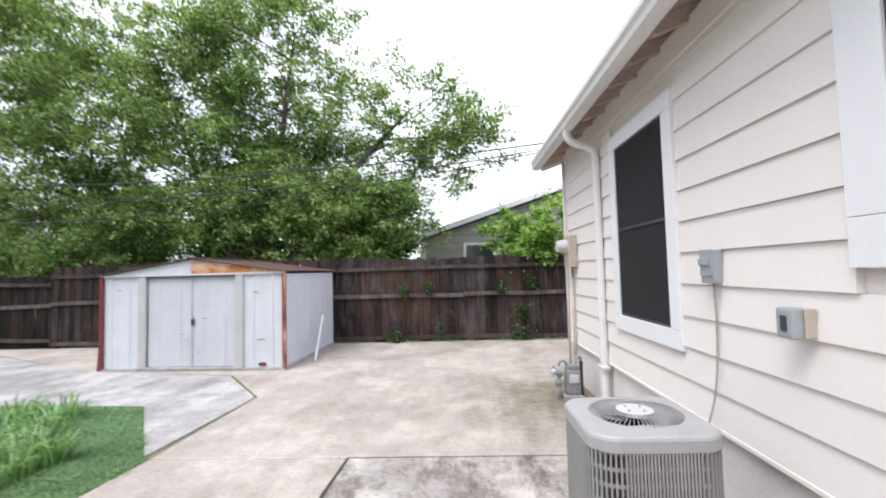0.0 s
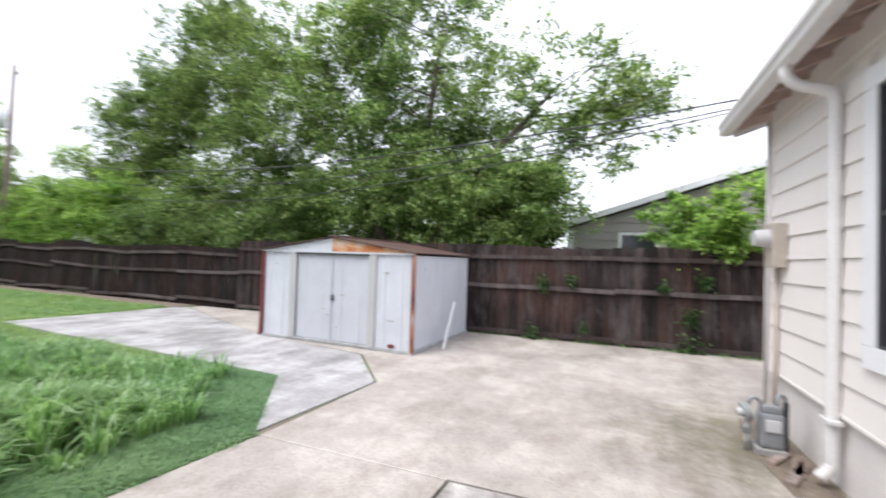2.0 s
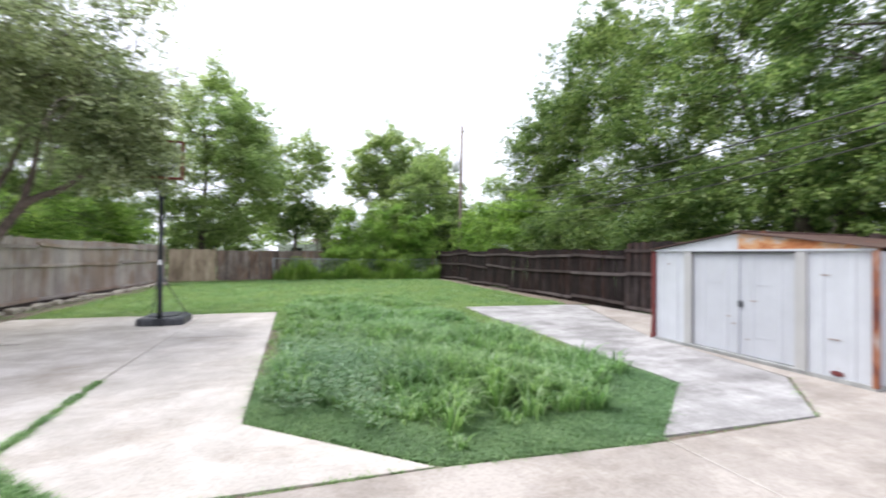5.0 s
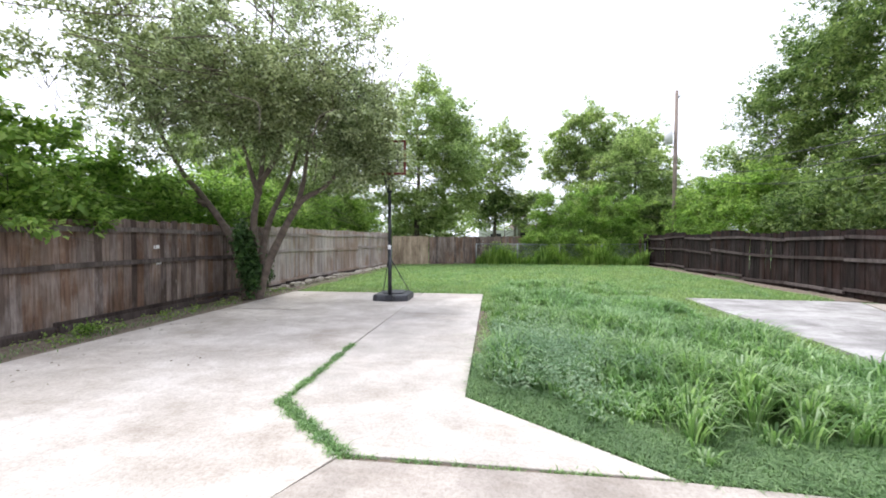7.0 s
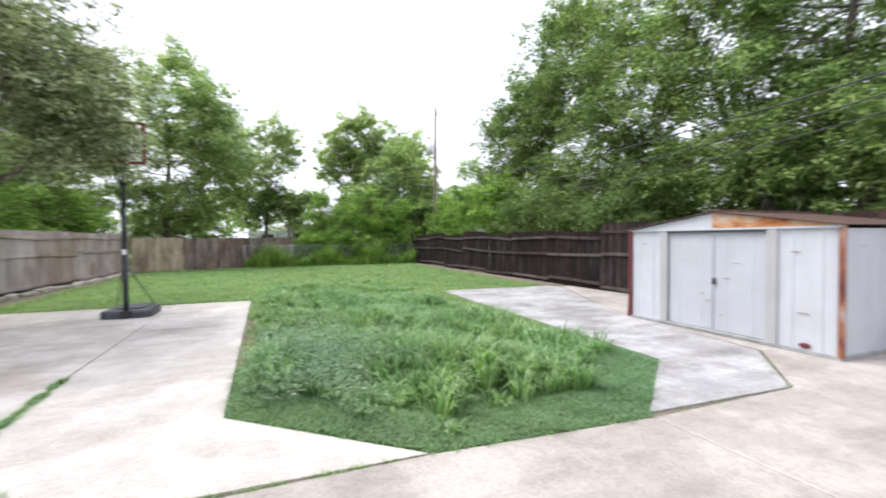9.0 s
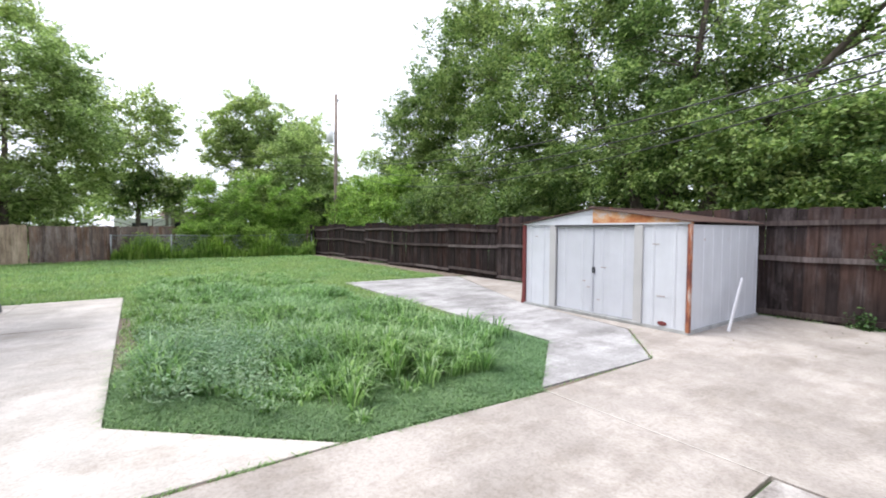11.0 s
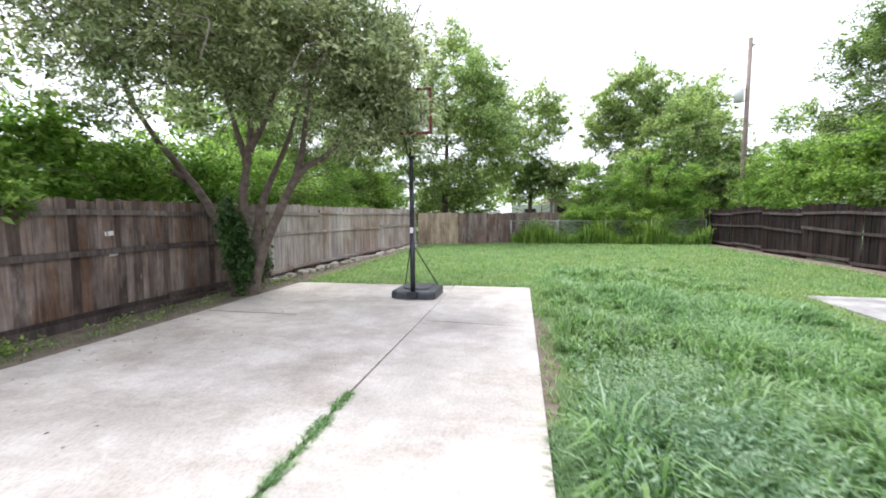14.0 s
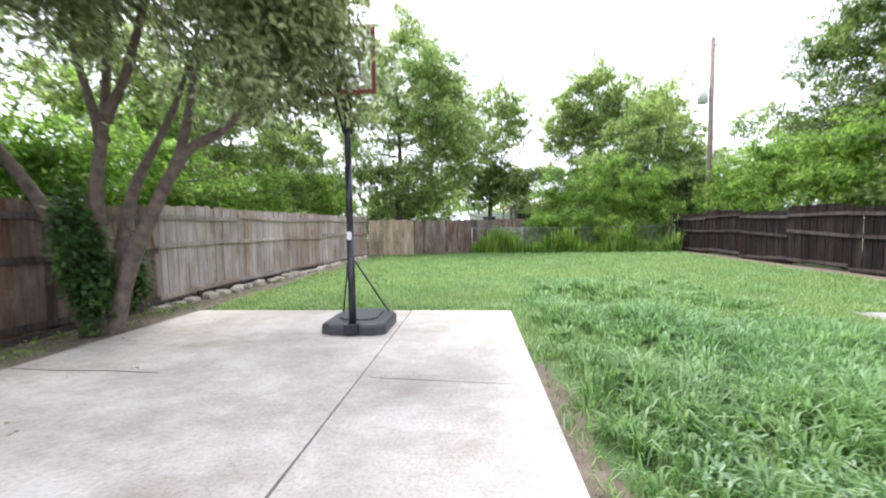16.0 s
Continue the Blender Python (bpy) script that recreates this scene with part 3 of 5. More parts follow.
tagged(tube("slab_crack", [(-8.72, -4.96, -0.008), (-8.68, -4.4, -0.006), (-8.7, -3.9, -0.007), (-8.66, -3.3, -0.008)], 0.009, M_AC_DARK, None, 5), "dark crack across the court slab", "crack", kind="structure")
tagged(tube("score_line", [(-8.62, -1.2, -0.003), (-8.56, -0.5, -0.002), (-8.5, 0.34, -0.003)], 0.006, M_CONC_OLD, None, 5), "fine tooled score line across the court slab", "joint", kind="structure")
for pts in ([(-3.06, 3.66), (-2.87, 3.66), (-2.85, 5.56), (-3.9, 6.76), (-4.0, 6.66), (-2.97, 5.5)], [(-3.09, -0.3), (-3.98, -1.2), (-3.9, -1.3), (-2.98, -0.38), (-2.97, 1.86), (-3.06, 1.86)]):
    tagged(part("joint_soil", prism(pts[::-1], -0.1, -0.016), M_SOIL), "dirt filled joint between the slabs", "joint", kind="structure")
strip = tagged(part("soil_strip", prism([(-11.9, -4.98), (-25, -4.6), (-25, -6.4), (3, -6.4), (3, -5.2), (-4.5, -5.1)][::-1], -0.1, -0.012), M_SOIL), "bare soil strip along the wooden fence", "soil", kind="structure")
strip2 = tagged(part("soil_strip_back", prism([(-27, 8.6), (-11.6, 8.75), (-11.6, 9.75), (-27, 9.6)], -0.1, -0.014), M_SOIL), "reddish bare soil strip along the dark fence", "soil", kind="structure")


# ---- fences ----
def picket_mesh(seed, w, h, th=0.017):
    r = random.Random(seed)
    bm = bmesh.new()
    dz = r.uniform(-0.022, 0.022)
    cut = r.choice((0.0, 0.0, 0.02, 0.035))
    bow = r.uniform(-0.012, 0.012)
    prof = [(-w / 2, 0), (w / 2, 0), (w / 2 + bow * 0.3, h * 0.5), (w / 2, h - cut + dz), (w / 2 - cut, h + dz + r.uniform(-0.01, 0.01)), (-w / 2 + cut * 0.6, h + dz), (-w / 2, h - cut * 0.6 + dz), (-w / 2 + bow * 0.3, h * 0.5)]
    prof = [p for i, p in enumerate(prof) if i == 0 or (p[0] - prof[i - 1][0]) ** 2 + (p[1] - prof[i - 1][1]) ** 2 > 1e-8]
    f = [bm.verts.new((x, bow if 0.1 < z < h * 0.9 else 0, z)) for x, z in prof]
    b = [bm.verts.new((x, th + (bow if 0.1 < z < h * 0.9 else 0), z)) for x, z in prof]
    n = len(prof)
    bm.faces.new(f)
    bm.faces.new(b[::-1])
    for i in range(n):
        bm.faces.new((f[i], b[i], b[(i + 1) % n], f[(i + 1) % n]))
    bmesh.ops.recalc_face_normals(bm, faces=bm.faces[:])
    me = bpy.data.meshes.new("picket")
    bm.to_mesh(me)
    bm.free()
    return me


def fence(name, line, height, material, label, seed, rails=(0.09, 1.02, 1.64), w=0.138, flip=1, wob=0.02, rail_mat=None, step=0.0):
    """Pickets on rails along a line of ground points; the rails stand on the yard's side (flip)."""
    r = random.Random(seed)
    ob = thing(name, pose(line[0][0], line[0][1], 0), label, "fence")
    o = Vector((line[0][0], line[0][1], 0))
    kinds = [picket_mesh(seed * 50 + k, w * (1.05 + 0.025 * (k % 4)), height) for k in range(14)]
    for me in kinds:
        me.materials.append(material)
    rail_n = 0
    for (ax, ay), (bx, by) in zip(line, line[1:]):
        a, b = Vector((ax, ay, 0)), Vector((bx, by, 0))
        d = b - a
        ang = math.atan2(d.y, d.x)
        dirn, nor = d.normalized(), Vector((-math.sin(ang), math.cos(ang), 0))
        count = int(d.length / w)
        secs = max(1, round(d.length / 2.45))
        rise = [r.uniform(-step, step) for _ in range(secs)]
        for i in range(count):
            s = (i + 0.5) * d.length / count
            sec = math.sin((a + dirn * s).x * 1.31) * 0.02 + rise[min(secs - 1, int(s * secs / d.length))]
            p = a + dirn * s + nor * ((i % 2) * 0.012 + r.uniform(-0.003, 0.003)) - o
            lean = 1.2 * math.sin((a + dirn * s).x * 0.9) + r.uniform(-0.5, 0.5)
            piece("picket", kinds[r.randrange(14)], ob, pose(p.x, p.y, r.uniform(-0.01, 0.02) + sec, 0, lean, math.degrees(ang) + r.uniform(-1.5, 1.5)))
        for k in range(secs):
            s0, s1 = k * d.length / secs, (k + 1) * d.length / secs
            for z in rails:
                z0, z1 = z + rise[k] + r.uniform(-wob, wob), z + rise[k] + r.uniform(-wob, wob)
                off = -flip * 0.03 if flip > 0 else 0.05
                pts = []
                for f in (0, 0.25, 0.5, 0.75, 1):
                    q = a + dirn * (s0 + (s1 - s0) * f + (0.004 if f == 0 else -0.004 if f == 1 else 0)) + nor * off - o
                    pts.append((q.x, q.y, z0 + (z1 - z0) * f + 0.012 * math.sin(f * math.pi) * r.uniform(-1, 1)))
                bm = bmesh.new()
                rings = []
                for q in pts:
                    qv = Vector(q)
                    rings.append([bm.verts.new(qv + nor * u * 0.024 + Vector((0, 0, v * 0.042))) for u, v in ((-1, -1), (1, -1), (1, 1), (-1, 1))])
                for i in range(4):
                    for j in range(4):
                        bm.faces.new((rings[i][j], rings[i][(j + 1) % 4], rings[i + 1][(j + 1) % 4], rings[i + 1][j]))
                bm.faces.new(rings[0])
                bm.faces.new(rings[-1])
                bmesh.ops.recalc_face_normals(bm, faces=bm.faces[:])
                part("rail", bm, rail_mat or M_RAIL, ob)
                rail_n += 1
            q = a + dirn * s0 + nor * flip * 0.065 - o
            bm = boxed(-0.044, 0.044, -0.044, 0.044, -0.1, height - 0.06 + r.uniform(-0.05, 0.03), bevel=0.006)
            bm.transform(pose(q.x, q.y, 0, 0, 0, math.degrees(ang)))
            part("post", bm, material, ob)
    return ob


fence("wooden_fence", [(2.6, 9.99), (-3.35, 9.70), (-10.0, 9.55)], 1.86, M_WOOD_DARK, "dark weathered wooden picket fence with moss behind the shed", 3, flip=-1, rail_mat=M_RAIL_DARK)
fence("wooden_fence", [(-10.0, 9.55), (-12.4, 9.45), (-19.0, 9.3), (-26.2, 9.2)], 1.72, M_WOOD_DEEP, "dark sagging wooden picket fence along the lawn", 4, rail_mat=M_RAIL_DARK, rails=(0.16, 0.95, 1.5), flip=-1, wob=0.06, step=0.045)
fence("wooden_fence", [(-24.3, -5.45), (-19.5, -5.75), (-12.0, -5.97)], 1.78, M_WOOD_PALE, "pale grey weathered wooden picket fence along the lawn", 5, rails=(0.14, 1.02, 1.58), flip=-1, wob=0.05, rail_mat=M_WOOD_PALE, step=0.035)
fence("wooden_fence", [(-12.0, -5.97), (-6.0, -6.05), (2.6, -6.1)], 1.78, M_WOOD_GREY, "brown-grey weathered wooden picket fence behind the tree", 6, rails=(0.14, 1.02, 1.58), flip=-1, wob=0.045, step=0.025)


# ---- shed ----
def rib_sheet(x0, x1, z0, z1, y, pitch=0.2, depth=0.012, facing=-1):
    """A ribbed steel sheet in the xz plane."""
    bm = bmesh.new()
    xs, n = [], max(1, round((x1 - x0) / pitch))
    for i in range(n):
        a = x0 + (x1 - x0) * i / n
        st = (x1 - x0) / n
        xs += [(a, 0), (a + st * 0.42, 0), (a + st * 0.47, depth), (a + st * 0.53, depth), (a + st * 0.58, 0)]
    xs.append((x1, 0))
    for k, th in enumerate((0.0, 0.004)):
        lo = [bm.verts.new((x, y + facing * d - facing * th, z0)) for x, d in xs]
        hi = [bm.verts.new((x, y + facing * d - facing * th, z1)) for x, d in xs]
        for i in range(len(xs) - 1):
            bm.faces.new((lo[i], lo[i + 1], hi[i + 1], hi[i]))
    return bm


SX0, SX1, SD, SH, SP = 0.0, 3.22, 2.5, 1.6, 1.85
shed = thing("metal_shed", pose(-6.43, 7.01, 0.0, 0, 0, 0.6), "white ribbed steel garden shed with rusted trim on concrete", "shed")
bm = boxed(0, 3.22, 0, 0.05, 0.0, 0.05)
box(bm, 0, 3.22, 2.45, 2.5, 0.0, 0.05)
box(bm, 0, 0.05, 0.05, 2.45, 0.0, 0.05)
box(bm, 3.17, 3.22, 0.05, 2.45, 0.0, 0.05)
part("base_frame", bm, M_STEEL_BASE, shed)
part("front_panel", rib_sheet(0.02, 0.66, 0.05, 1.585, 0.03, 0.3), M_SHED, shed)
part("front_panel", rib_sheet(2.51, 3.16, 0.05, 1.585, 0.03, 0.3), M_SHED, shed)
side = rib_sheet(0.02, 2.48, 0.05, 1.58, 0.0, 0.3, 0.006, -1)
side.transform(pose(3.19, 0, 0, 0, 0, 90))
part("side_panel", side, M_SHED, shed)
side = rib_sheet(0.02, 2.48, 0.05, 1.58, 0.0, 0.27, 0.012, 1)
side.transform(pose(0.03, 0, 0, 0, 0, 90))
part("side_panel", side, M_SHED, shed)
part("back_panel", rib_sheet(0.02, 3.2, 0.05, 1.58, 2.47, 0.27, 0.012, 1), M_SHED, shed)
for x in (0.67, 2.37):
    part("door_post", boxed(x, x + 0.14, -0.005, 0.05, 0.05, 1.585, bevel=0.012), M_SHED_POST, shed, "beige steel door post")
for k, x in enumerate((0.82, 1.595)):
    door = part("door", rib_sheet(x + 0.004, x + 0.766, 0.07, 1.555, 0.042, 0.38, 0.008), M_SHED_DOOR, shed, "dented pale steel sliding door")
    part("door_edge", boxed(x + (0.755 if k == 0 else 0.0), x + (0.77 if k == 0 else 0.016), 0.02, 0.045, 0.07, 1.555), M_SHED_DOOR, door)
    if k == 1:
        part("handle", boxed(1.6, 1.65, 0.008, 0.034, 0.76, 0.86, bevel=0.008), M_BLACK_PLASTIC, door, "black pull handle")
    for z in (0.35, 1.1):
        part("stiffener", boxed(x + 0.25, x + 0.42, 0.037, 0.0415, z, z + 0.008), M_SHED_DOOR, door)
part("door_track", boxed(0.67, 2.51, -0.012, 0.06, 0.03, 0.062, bevel=0.006), M_STEEL_BASE, shed)
part("door_header", boxed(0.8, 2.38, -0.008, 0.05, 1.556, 1.592, bevel=0.005), M_SCREEN_BAR, shed)
# gable: white half and rusted half
bm = bmesh.new()
for pts in (((0.0, 1.6), (1.62, 1.6), (1.62, SP)),):
    for y in (0.0, 0.02):
        bm.faces.new([bm.verts.new((x, y, z)) for x, z in pts])
part("gable", bm, M_SHED, shed)
bm = bmesh.new()
for y in (-0.006, 0.02):
    bm.faces.new([bm.verts.new((x, y, z)) for x, z in ((1.61, 1.605), (3.24, 1.585), (3.24, 1.62), (1.61, SP))])
part("gable", bm, M_GABLE_RUST, shed, "rusted orange gable half")
part("fascia", boxed(0.0, 3.22, -0.012, 0.02, 1.585, 1.612), M_SHED, shed)
for xb in (-0.03, 3.25):
    for i in range(9):
        y0, y1 = -0.05 + 2.6 * i / 9, -0.05 + 2.6 * (i + 1) / 9 - 0.004
        bm = bmesh.new()
        v = [bm.verts.new(p) for p in ((1.62, y0, SP + 0.01), (xb, y0, 1.615), (xb, y1, 1.615), (1.62, y1, SP + 0.01), (1.62, y0, SP + 0.022), (xb, y0, 1.627), (xb, y1, 1.627), (1.62, y1, SP + 0.022))]
        for q in ((0, 3, 2, 1), (4, 5, 6, 7), (0, 1, 5, 4), (1, 2, 6, 5), (2, 3, 7, 6), (3, 0, 4, 7)):
            bm.faces.new([v[k] for k in q])
        bmesh.ops.recalc_face_normals(bm, faces=bm.faces[:])
        part("roof_sheet", bm, M_SHED_ROOF, shed)
part("ridge_cap", boxed(1.56, 1.68, -0.06, 2.56, SP + 0.012, SP + 0.045, bevel=0.012), M_SHED_ROOF, shed)
part("corner_trim", boxed(3.18, 3.232, -0.012, 0.05, 0.03, 1.6, bevel=0.008), M_TRIM_RUST, shed, "rust-eaten corner trim")
bm = boxed(-0.02, 0.05, -0.014, 0.06, 0.03, 1.6, bevel=0.008)
part("corner_trim", bm, M_RUST_DEEP, shed, "dark red rusted corner trim")
bm = boxed(-0.05, 0.0, 0.0, 0.09, 0.0, 0.85, bevel=0.006)
bm.transform(pose(-0.03, 0.02, 0, 0, 5, 0))
part("peeled_trim", bm, M_RUST_DEEP, shed, "peeled rusted trim strip leaning out")
bm = bmesh.new()
bmesh.ops.create_icosphere(bm, subdivisions=2, radius=0.05)
bm.transform(Matrix.Translation((2.83, 0.018, 0.1)) @ Matrix.Diagonal((1.5, 0.12, 0.7, 1)))
part("rust_patch", bm, M_RUST_DEEP, shed, "rusted-through spot")
for x, z, w, y in ((2.66, 1.28, 0.10, 0.016), (2.74, 0.5, 0.13, 0.016), (0.3, 1.36, 0.06, 0.016), (1.76, 0.86, 0.1, 0.03), (1.4, 0.6, 0.06, 0.03), (1.48, 0.5, 0.07, 0.03), (1.7, 0.3, 0.05, 0.03)):
    part("rust_mark", boxed(x, x + w, y, y + 0.004, z, z + 0.012, bevel=0.0015), M_SCUFF, shed, "thin brown scratch")

batten = thing("white_batten", pose(-3.05, 8.0, 0.0), "white plastic strip leaning on the shed wall", "strip")
bm = boxed(-0.01, 0.01, -0.027, 0.027, 0, 1.02, bevel=0.004)
bm.transform(pose(0.06, -0.22, 0, -43, -8, 0))
part("strip", bm, M_WHITE, batten)


# ---- house ----
HOUSE = pose(1.43, 3.37, 0, 0, 0, 2.8)
S0, S1 = -7.0, 3.03      # the wall's ends
house = thing("house", HOUSE, "beige lap-sided house with white trim and gutter", "house")


def lap_board(y0, y1, z0, z1, th=0.022):
    bm = bmesh.new()
    v = [bm.verts.new(p) for p in ((-th, y0, z0), (0.02, y0, z0), (0.02, y0, z1), (-0.006, y0, z1), (-th, y1, z0), (0.02, y1, z0), (0.02, y1, z1), (-0.006, y1, z1))]
    for q in ((0, 1, 2, 3), (7, 6, 5, 4), (0, 3, 7, 4), (0, 4, 5, 1), (1, 5, 6, 2), (2, 6, 7, 3)):
        bm.faces.new([v[i] for i in q])
    bmesh.ops.recalc_face_normals(bm, faces=bm.faces[:])
    return bm


WIN = [(-0.02, 1.25, 0.94, 2.84), (-2.4, -1.36, 1.52, 2.86)]
part("wall", boxed(0.02, 0.16, S0, S1, 0.45, 3.2), M_SIDING, house)
part("wall", boxed(0.16, 6.0, S1 - 0.16, S1 - 0.02, 0.0, 3.2), M_SIDING, house)
part("skirting", boxed(0.015, 0.14, S0, S1 - 0.005, -0.1, 0.516), M_SKIRT, house)
part("water_table", boxed(-0.027, 0.02, S0, S1, 0.517, 0.546, bevel=0.005), M_SIDING, house)
zs = [0.545 + 0.2185 * k for k in range(12)]
z1s = zs[1:] + [3.2]
for k, z in enumerate(zs):
    z1 = z1s[k]
    cuts = [S0]
    for a, b, lo, hi in sorted(WIN):
        if z < hi - 0.05 and z1 > lo + 0.05:
            cuts += [a, b]
    cuts.append(S1 - 0.02)
    for a, b in zip(cuts[::2], cuts[1::2]):
        part("siding_board", lap_board(a, b, z, z1 - 0.003), M_SIDING, house)
for k, z in enumerate(zs):
    bm = lap_board(0.0, 6.0, z, z1s[k] - 0.003)
    bm.transform(pose(0, S1, 0, 0, 0, -90) )
    part("siding_board", bm, M_SIDING, house)
part("corner_board", boxed(-0.03, 0.06, S1 - 0.02, S1 + 0.03, 0.5, 3.2, bevel=0.004), M_SIDING, house)


def window(a, b, lo, hi, t):
    win = part("window", boxed(0.0, 0.05, a + t * 0.8, b - t * 0.8, lo + t * 0.8, hi - t * 0.8), M_DARK_GLASS, house)
    for nm, q in (("trim", (a, b, lo, lo + t)), ("trim", (a, b, hi - t, hi)), ("trim", (a, a + t, lo + t, hi - t)), ("trim", (b - t, b, lo + t, hi - t))):
        part(nm, boxed(-0.042, 0.0, q[0] + 0.001, q[1] - 0.001, q[2] + 0.001, q[3] - 0.001, bevel=0.005), M_WHITE, win, "white painted window trim")
    part("screen", boxed(-0.02, -0.012, a + t + 0.02, b - t - 0.02, lo + t + 0.02, hi - t - 0.02), M_SCREEN, win, "black solar screen")
    bm = boxed(-0.028, -0.004, a + t, a + t + 0.02, lo + t, hi - t)
    box(bm, -0.028, -0.004, b - t - 0.02, b - t, lo + t, hi - t)
    box(bm, -0.028, -0.004, a + t + 0.02, b - t - 0.02, lo + t, lo + t + 0.02)
    box(bm, -0.028, -0.004, a + t + 0.02, b - t - 0.02, hi - t - 0.02, hi - t)
    part("screen_frame", bm, M_SCREEN_BAR, win)
    mz = (lo + hi) / 2 + 0.01
    part("screen_bar", boxed(-0.03, -0.02, a + t + 0.02, b - t - 0.02, mz - 0.012, mz + 0.012), M_SCREEN_BAR, win)


for wq, wt in zip(WIN, (0.145, 0.2)):
    window(*wq, wt)
# roof: rises from the eave into the house
RE, RS = S1 + 0.47, 0.36
def roof_z(u):
    return 3.16 + (u + 0.3) * RS
bm = bmesh.new()
pts = [(-0.30, roof_z(-0.30)), (6.0, roof_z(6.0)), (6.0, roof_z(6.0) + 0.05), (-0.30, roof_z(-0.30) + 0.05)]
f0 = [bm.verts.new((x, S0, z)) for x, z in pts]
f1 = [bm.verts.new((x, RE, z)) for x, z in pts]
bm.faces.new(f0)
bm.faces.new(f1[::-1])
for i in range(4):
    bm.faces.new((f0[i], f1[i], f1[(i + 1) % 4], f0[(i + 1) % 4]))
bmesh.ops.recalc_face_normals(bm, faces=bm.faces[:])
roof = part("roof", bm, M_SOFFIT, house)
n = 30
for k in range(n):
    u = -0.32 + 6.2 * k / n
    bm = boxed(0, 6.2 / n + 0.02, S0, RE + 0.01, 0.0, 0.012)
    bm.transform(Matrix.Translation((u, 0, roof_z(u) + 0.052)) @ pose(0, 0, 0, 0, -math.degrees(math.atan(RS)) + 1.2, 0))
    part("shingle_course", bm, M_SHINGLE, roof)
s = S0 + 0.2
while s < RE:
    bm = boxed(0, 1.0, s, s + 0.045, -0.10, 0.0)
    bm.transform(Matrix.Translation((-0.29, 0, roof_z(-0.29) - 0.002)) @ pose(0, 0, 0, 0, -math.degrees(math.atan(RS)), 0))
    part("rafter", bm, M_RAFTER, roof)
    s += 0.405
# rake boards at the gable end
bm = boxed(0, 6.6, RE - 0.022, RE, -0.13, 0.045)
bm.transform(Matrix.Translation((-0.30, 0.012, roof_z(-0.30))) @ pose(0, 0, 0, 0, -math.degrees(math.atan(RS)), 0))
part("rake_board", bm, M_GUTTER, roof)
part("frieze_board", boxed(-0.03, 0.02, S0, S1, 3.0, 3.19), M_SIDING, house)
# gutter: an ogee channel along the eave
prof = [(-0.305, 3.19), (-0.305, 3.05), (-0.36, 3.045), (-0.405, 3.07), (-0.412, 3.115), (-0.43, 3.145), (-0.43, 3.185), (-0.418, 3.185), (-0.418, 3.15), (-0.40, 3.115), (-0.394, 3.08), (-0.355, 3.057), (-0.317, 3.06), (-0.317, 3.19)]
bm = bmesh.new()
g0, g1 = [bm.verts.new((x, S0, z)) for x, z in prof], [bm.verts.new((x, RE - 0.05, z)) for x, z in prof]
for i in range(len(prof)):
    j = (i + 1) % len(prof)
    bm.faces.new((g0[i], g1[i], g1[j], g0[j]))
bm.faces.new(g1)
bmesh.ops.recalc_face_normals(bm, faces=bm.faces[:])
gutter = part("gutter", bm, M_GUTTER, house, "white ogee gutter")
part("end_cap", boxed(-0.425, -0.305, RE - 0.052, RE - 0.045, 3.05, 3.185), M_GUTTER, gutter)
DS = 1.58
path = smooth_path([(-0.355, DS, 3.06), (-0.35, DS, 2.98), (-0.28, DS, 2.91), (-0.13, DS, 2.86), (-0.065, DS, 2.78), (-0.06, DS, 2.5), (-0.06, DS, 1.2), (-0.06, DS, 0.3), (-0.065, DS, 0.16), (-0.13, DS, 0.07)], 5)
tube("downspout", path, 0.042, M_GUTTER, house, 12, "white downspout")
part("strap", boxed(-0.108, -0.02, DS - 0.075, DS + 0.075, 0.47, 0.5, bevel=0.004), M_GUTTER, house)

# ---- things on the house wall ----
disc = thing("disconnect_box", HOUSE @ pose(0, -0.435, 1.535) @ Matrix.Diagonal((0.72, 0.8, 0.95, 1)), "grey metal disconnect box on the siding", "electrical box")
part("body", boxed(-0.1, -0.02, -0.085, 0.085, -0.105, 0.105, bevel=0.008), M_BOX_GREY, disc)
part("cover", boxed(-0.112, -0.1, -0.08, 0.08, -0.06, 0.11, bevel=0.006), M_BOX_GREY, disc)
part("flap", boxed(-0.132, -0.112, -0.05, 0.075, 0.01, 0.055, bevel=0.008), M_BOX_GREY, disc)
tube("conduit", smooth_path([(-0.05, 0.0, -0.1), (-0.045, 0.0, -0.35), (-0.05, 0.01, -0.6), (-0.08, 0.03, -0.85), (-0.16, 0.06, -1.1)], 6), 0.009, M_PIPE, disc)
outlet = thing("outlet_box", HOUSE @ pose(0, -1.11, 1.275), "grey weatherproof outlet box on a tan mount", "electrical box")
part("mount", boxed(-0.07, -0.018, -0.05, 0.042, -0.066, 0.066, bevel=0.005), M_BOX_TAN, outlet, "tan mounting block")
part("cover", boxed(-0.125, -0.07, -0.045, 0.055, -0.07, 0.07, bevel=0.014), M_BOX_GREY, outlet)
part("switch", boxed(-0.131, -0.124, -0.016, 0.02, -0.035, 0.035, bevel=0.003), M_BLACK_PLASTIC, outlet, "dark switch slot")
meter = thing("electric_meter", HOUSE @ pose(0, 2.72, 1.78), "tan electric meter box near the house corner", "meter")
part("body", boxed(-0.13, -0.018, -0.14, 0.14, -0.22, 0.2, bevel=0.01), M_BOX_TAN, meter)
bm = bmesh.new()
bmesh.ops.create_cone(bm, segments=24, radius1=0.09, radius2=0.075, depth=0.13, cap_ends=True)
bm.transform(pose(-0.19, 0, 0.06, 0, -90, 0))
part("dial", bm, M_AC_HUB, meter, "pale glass meter dome")
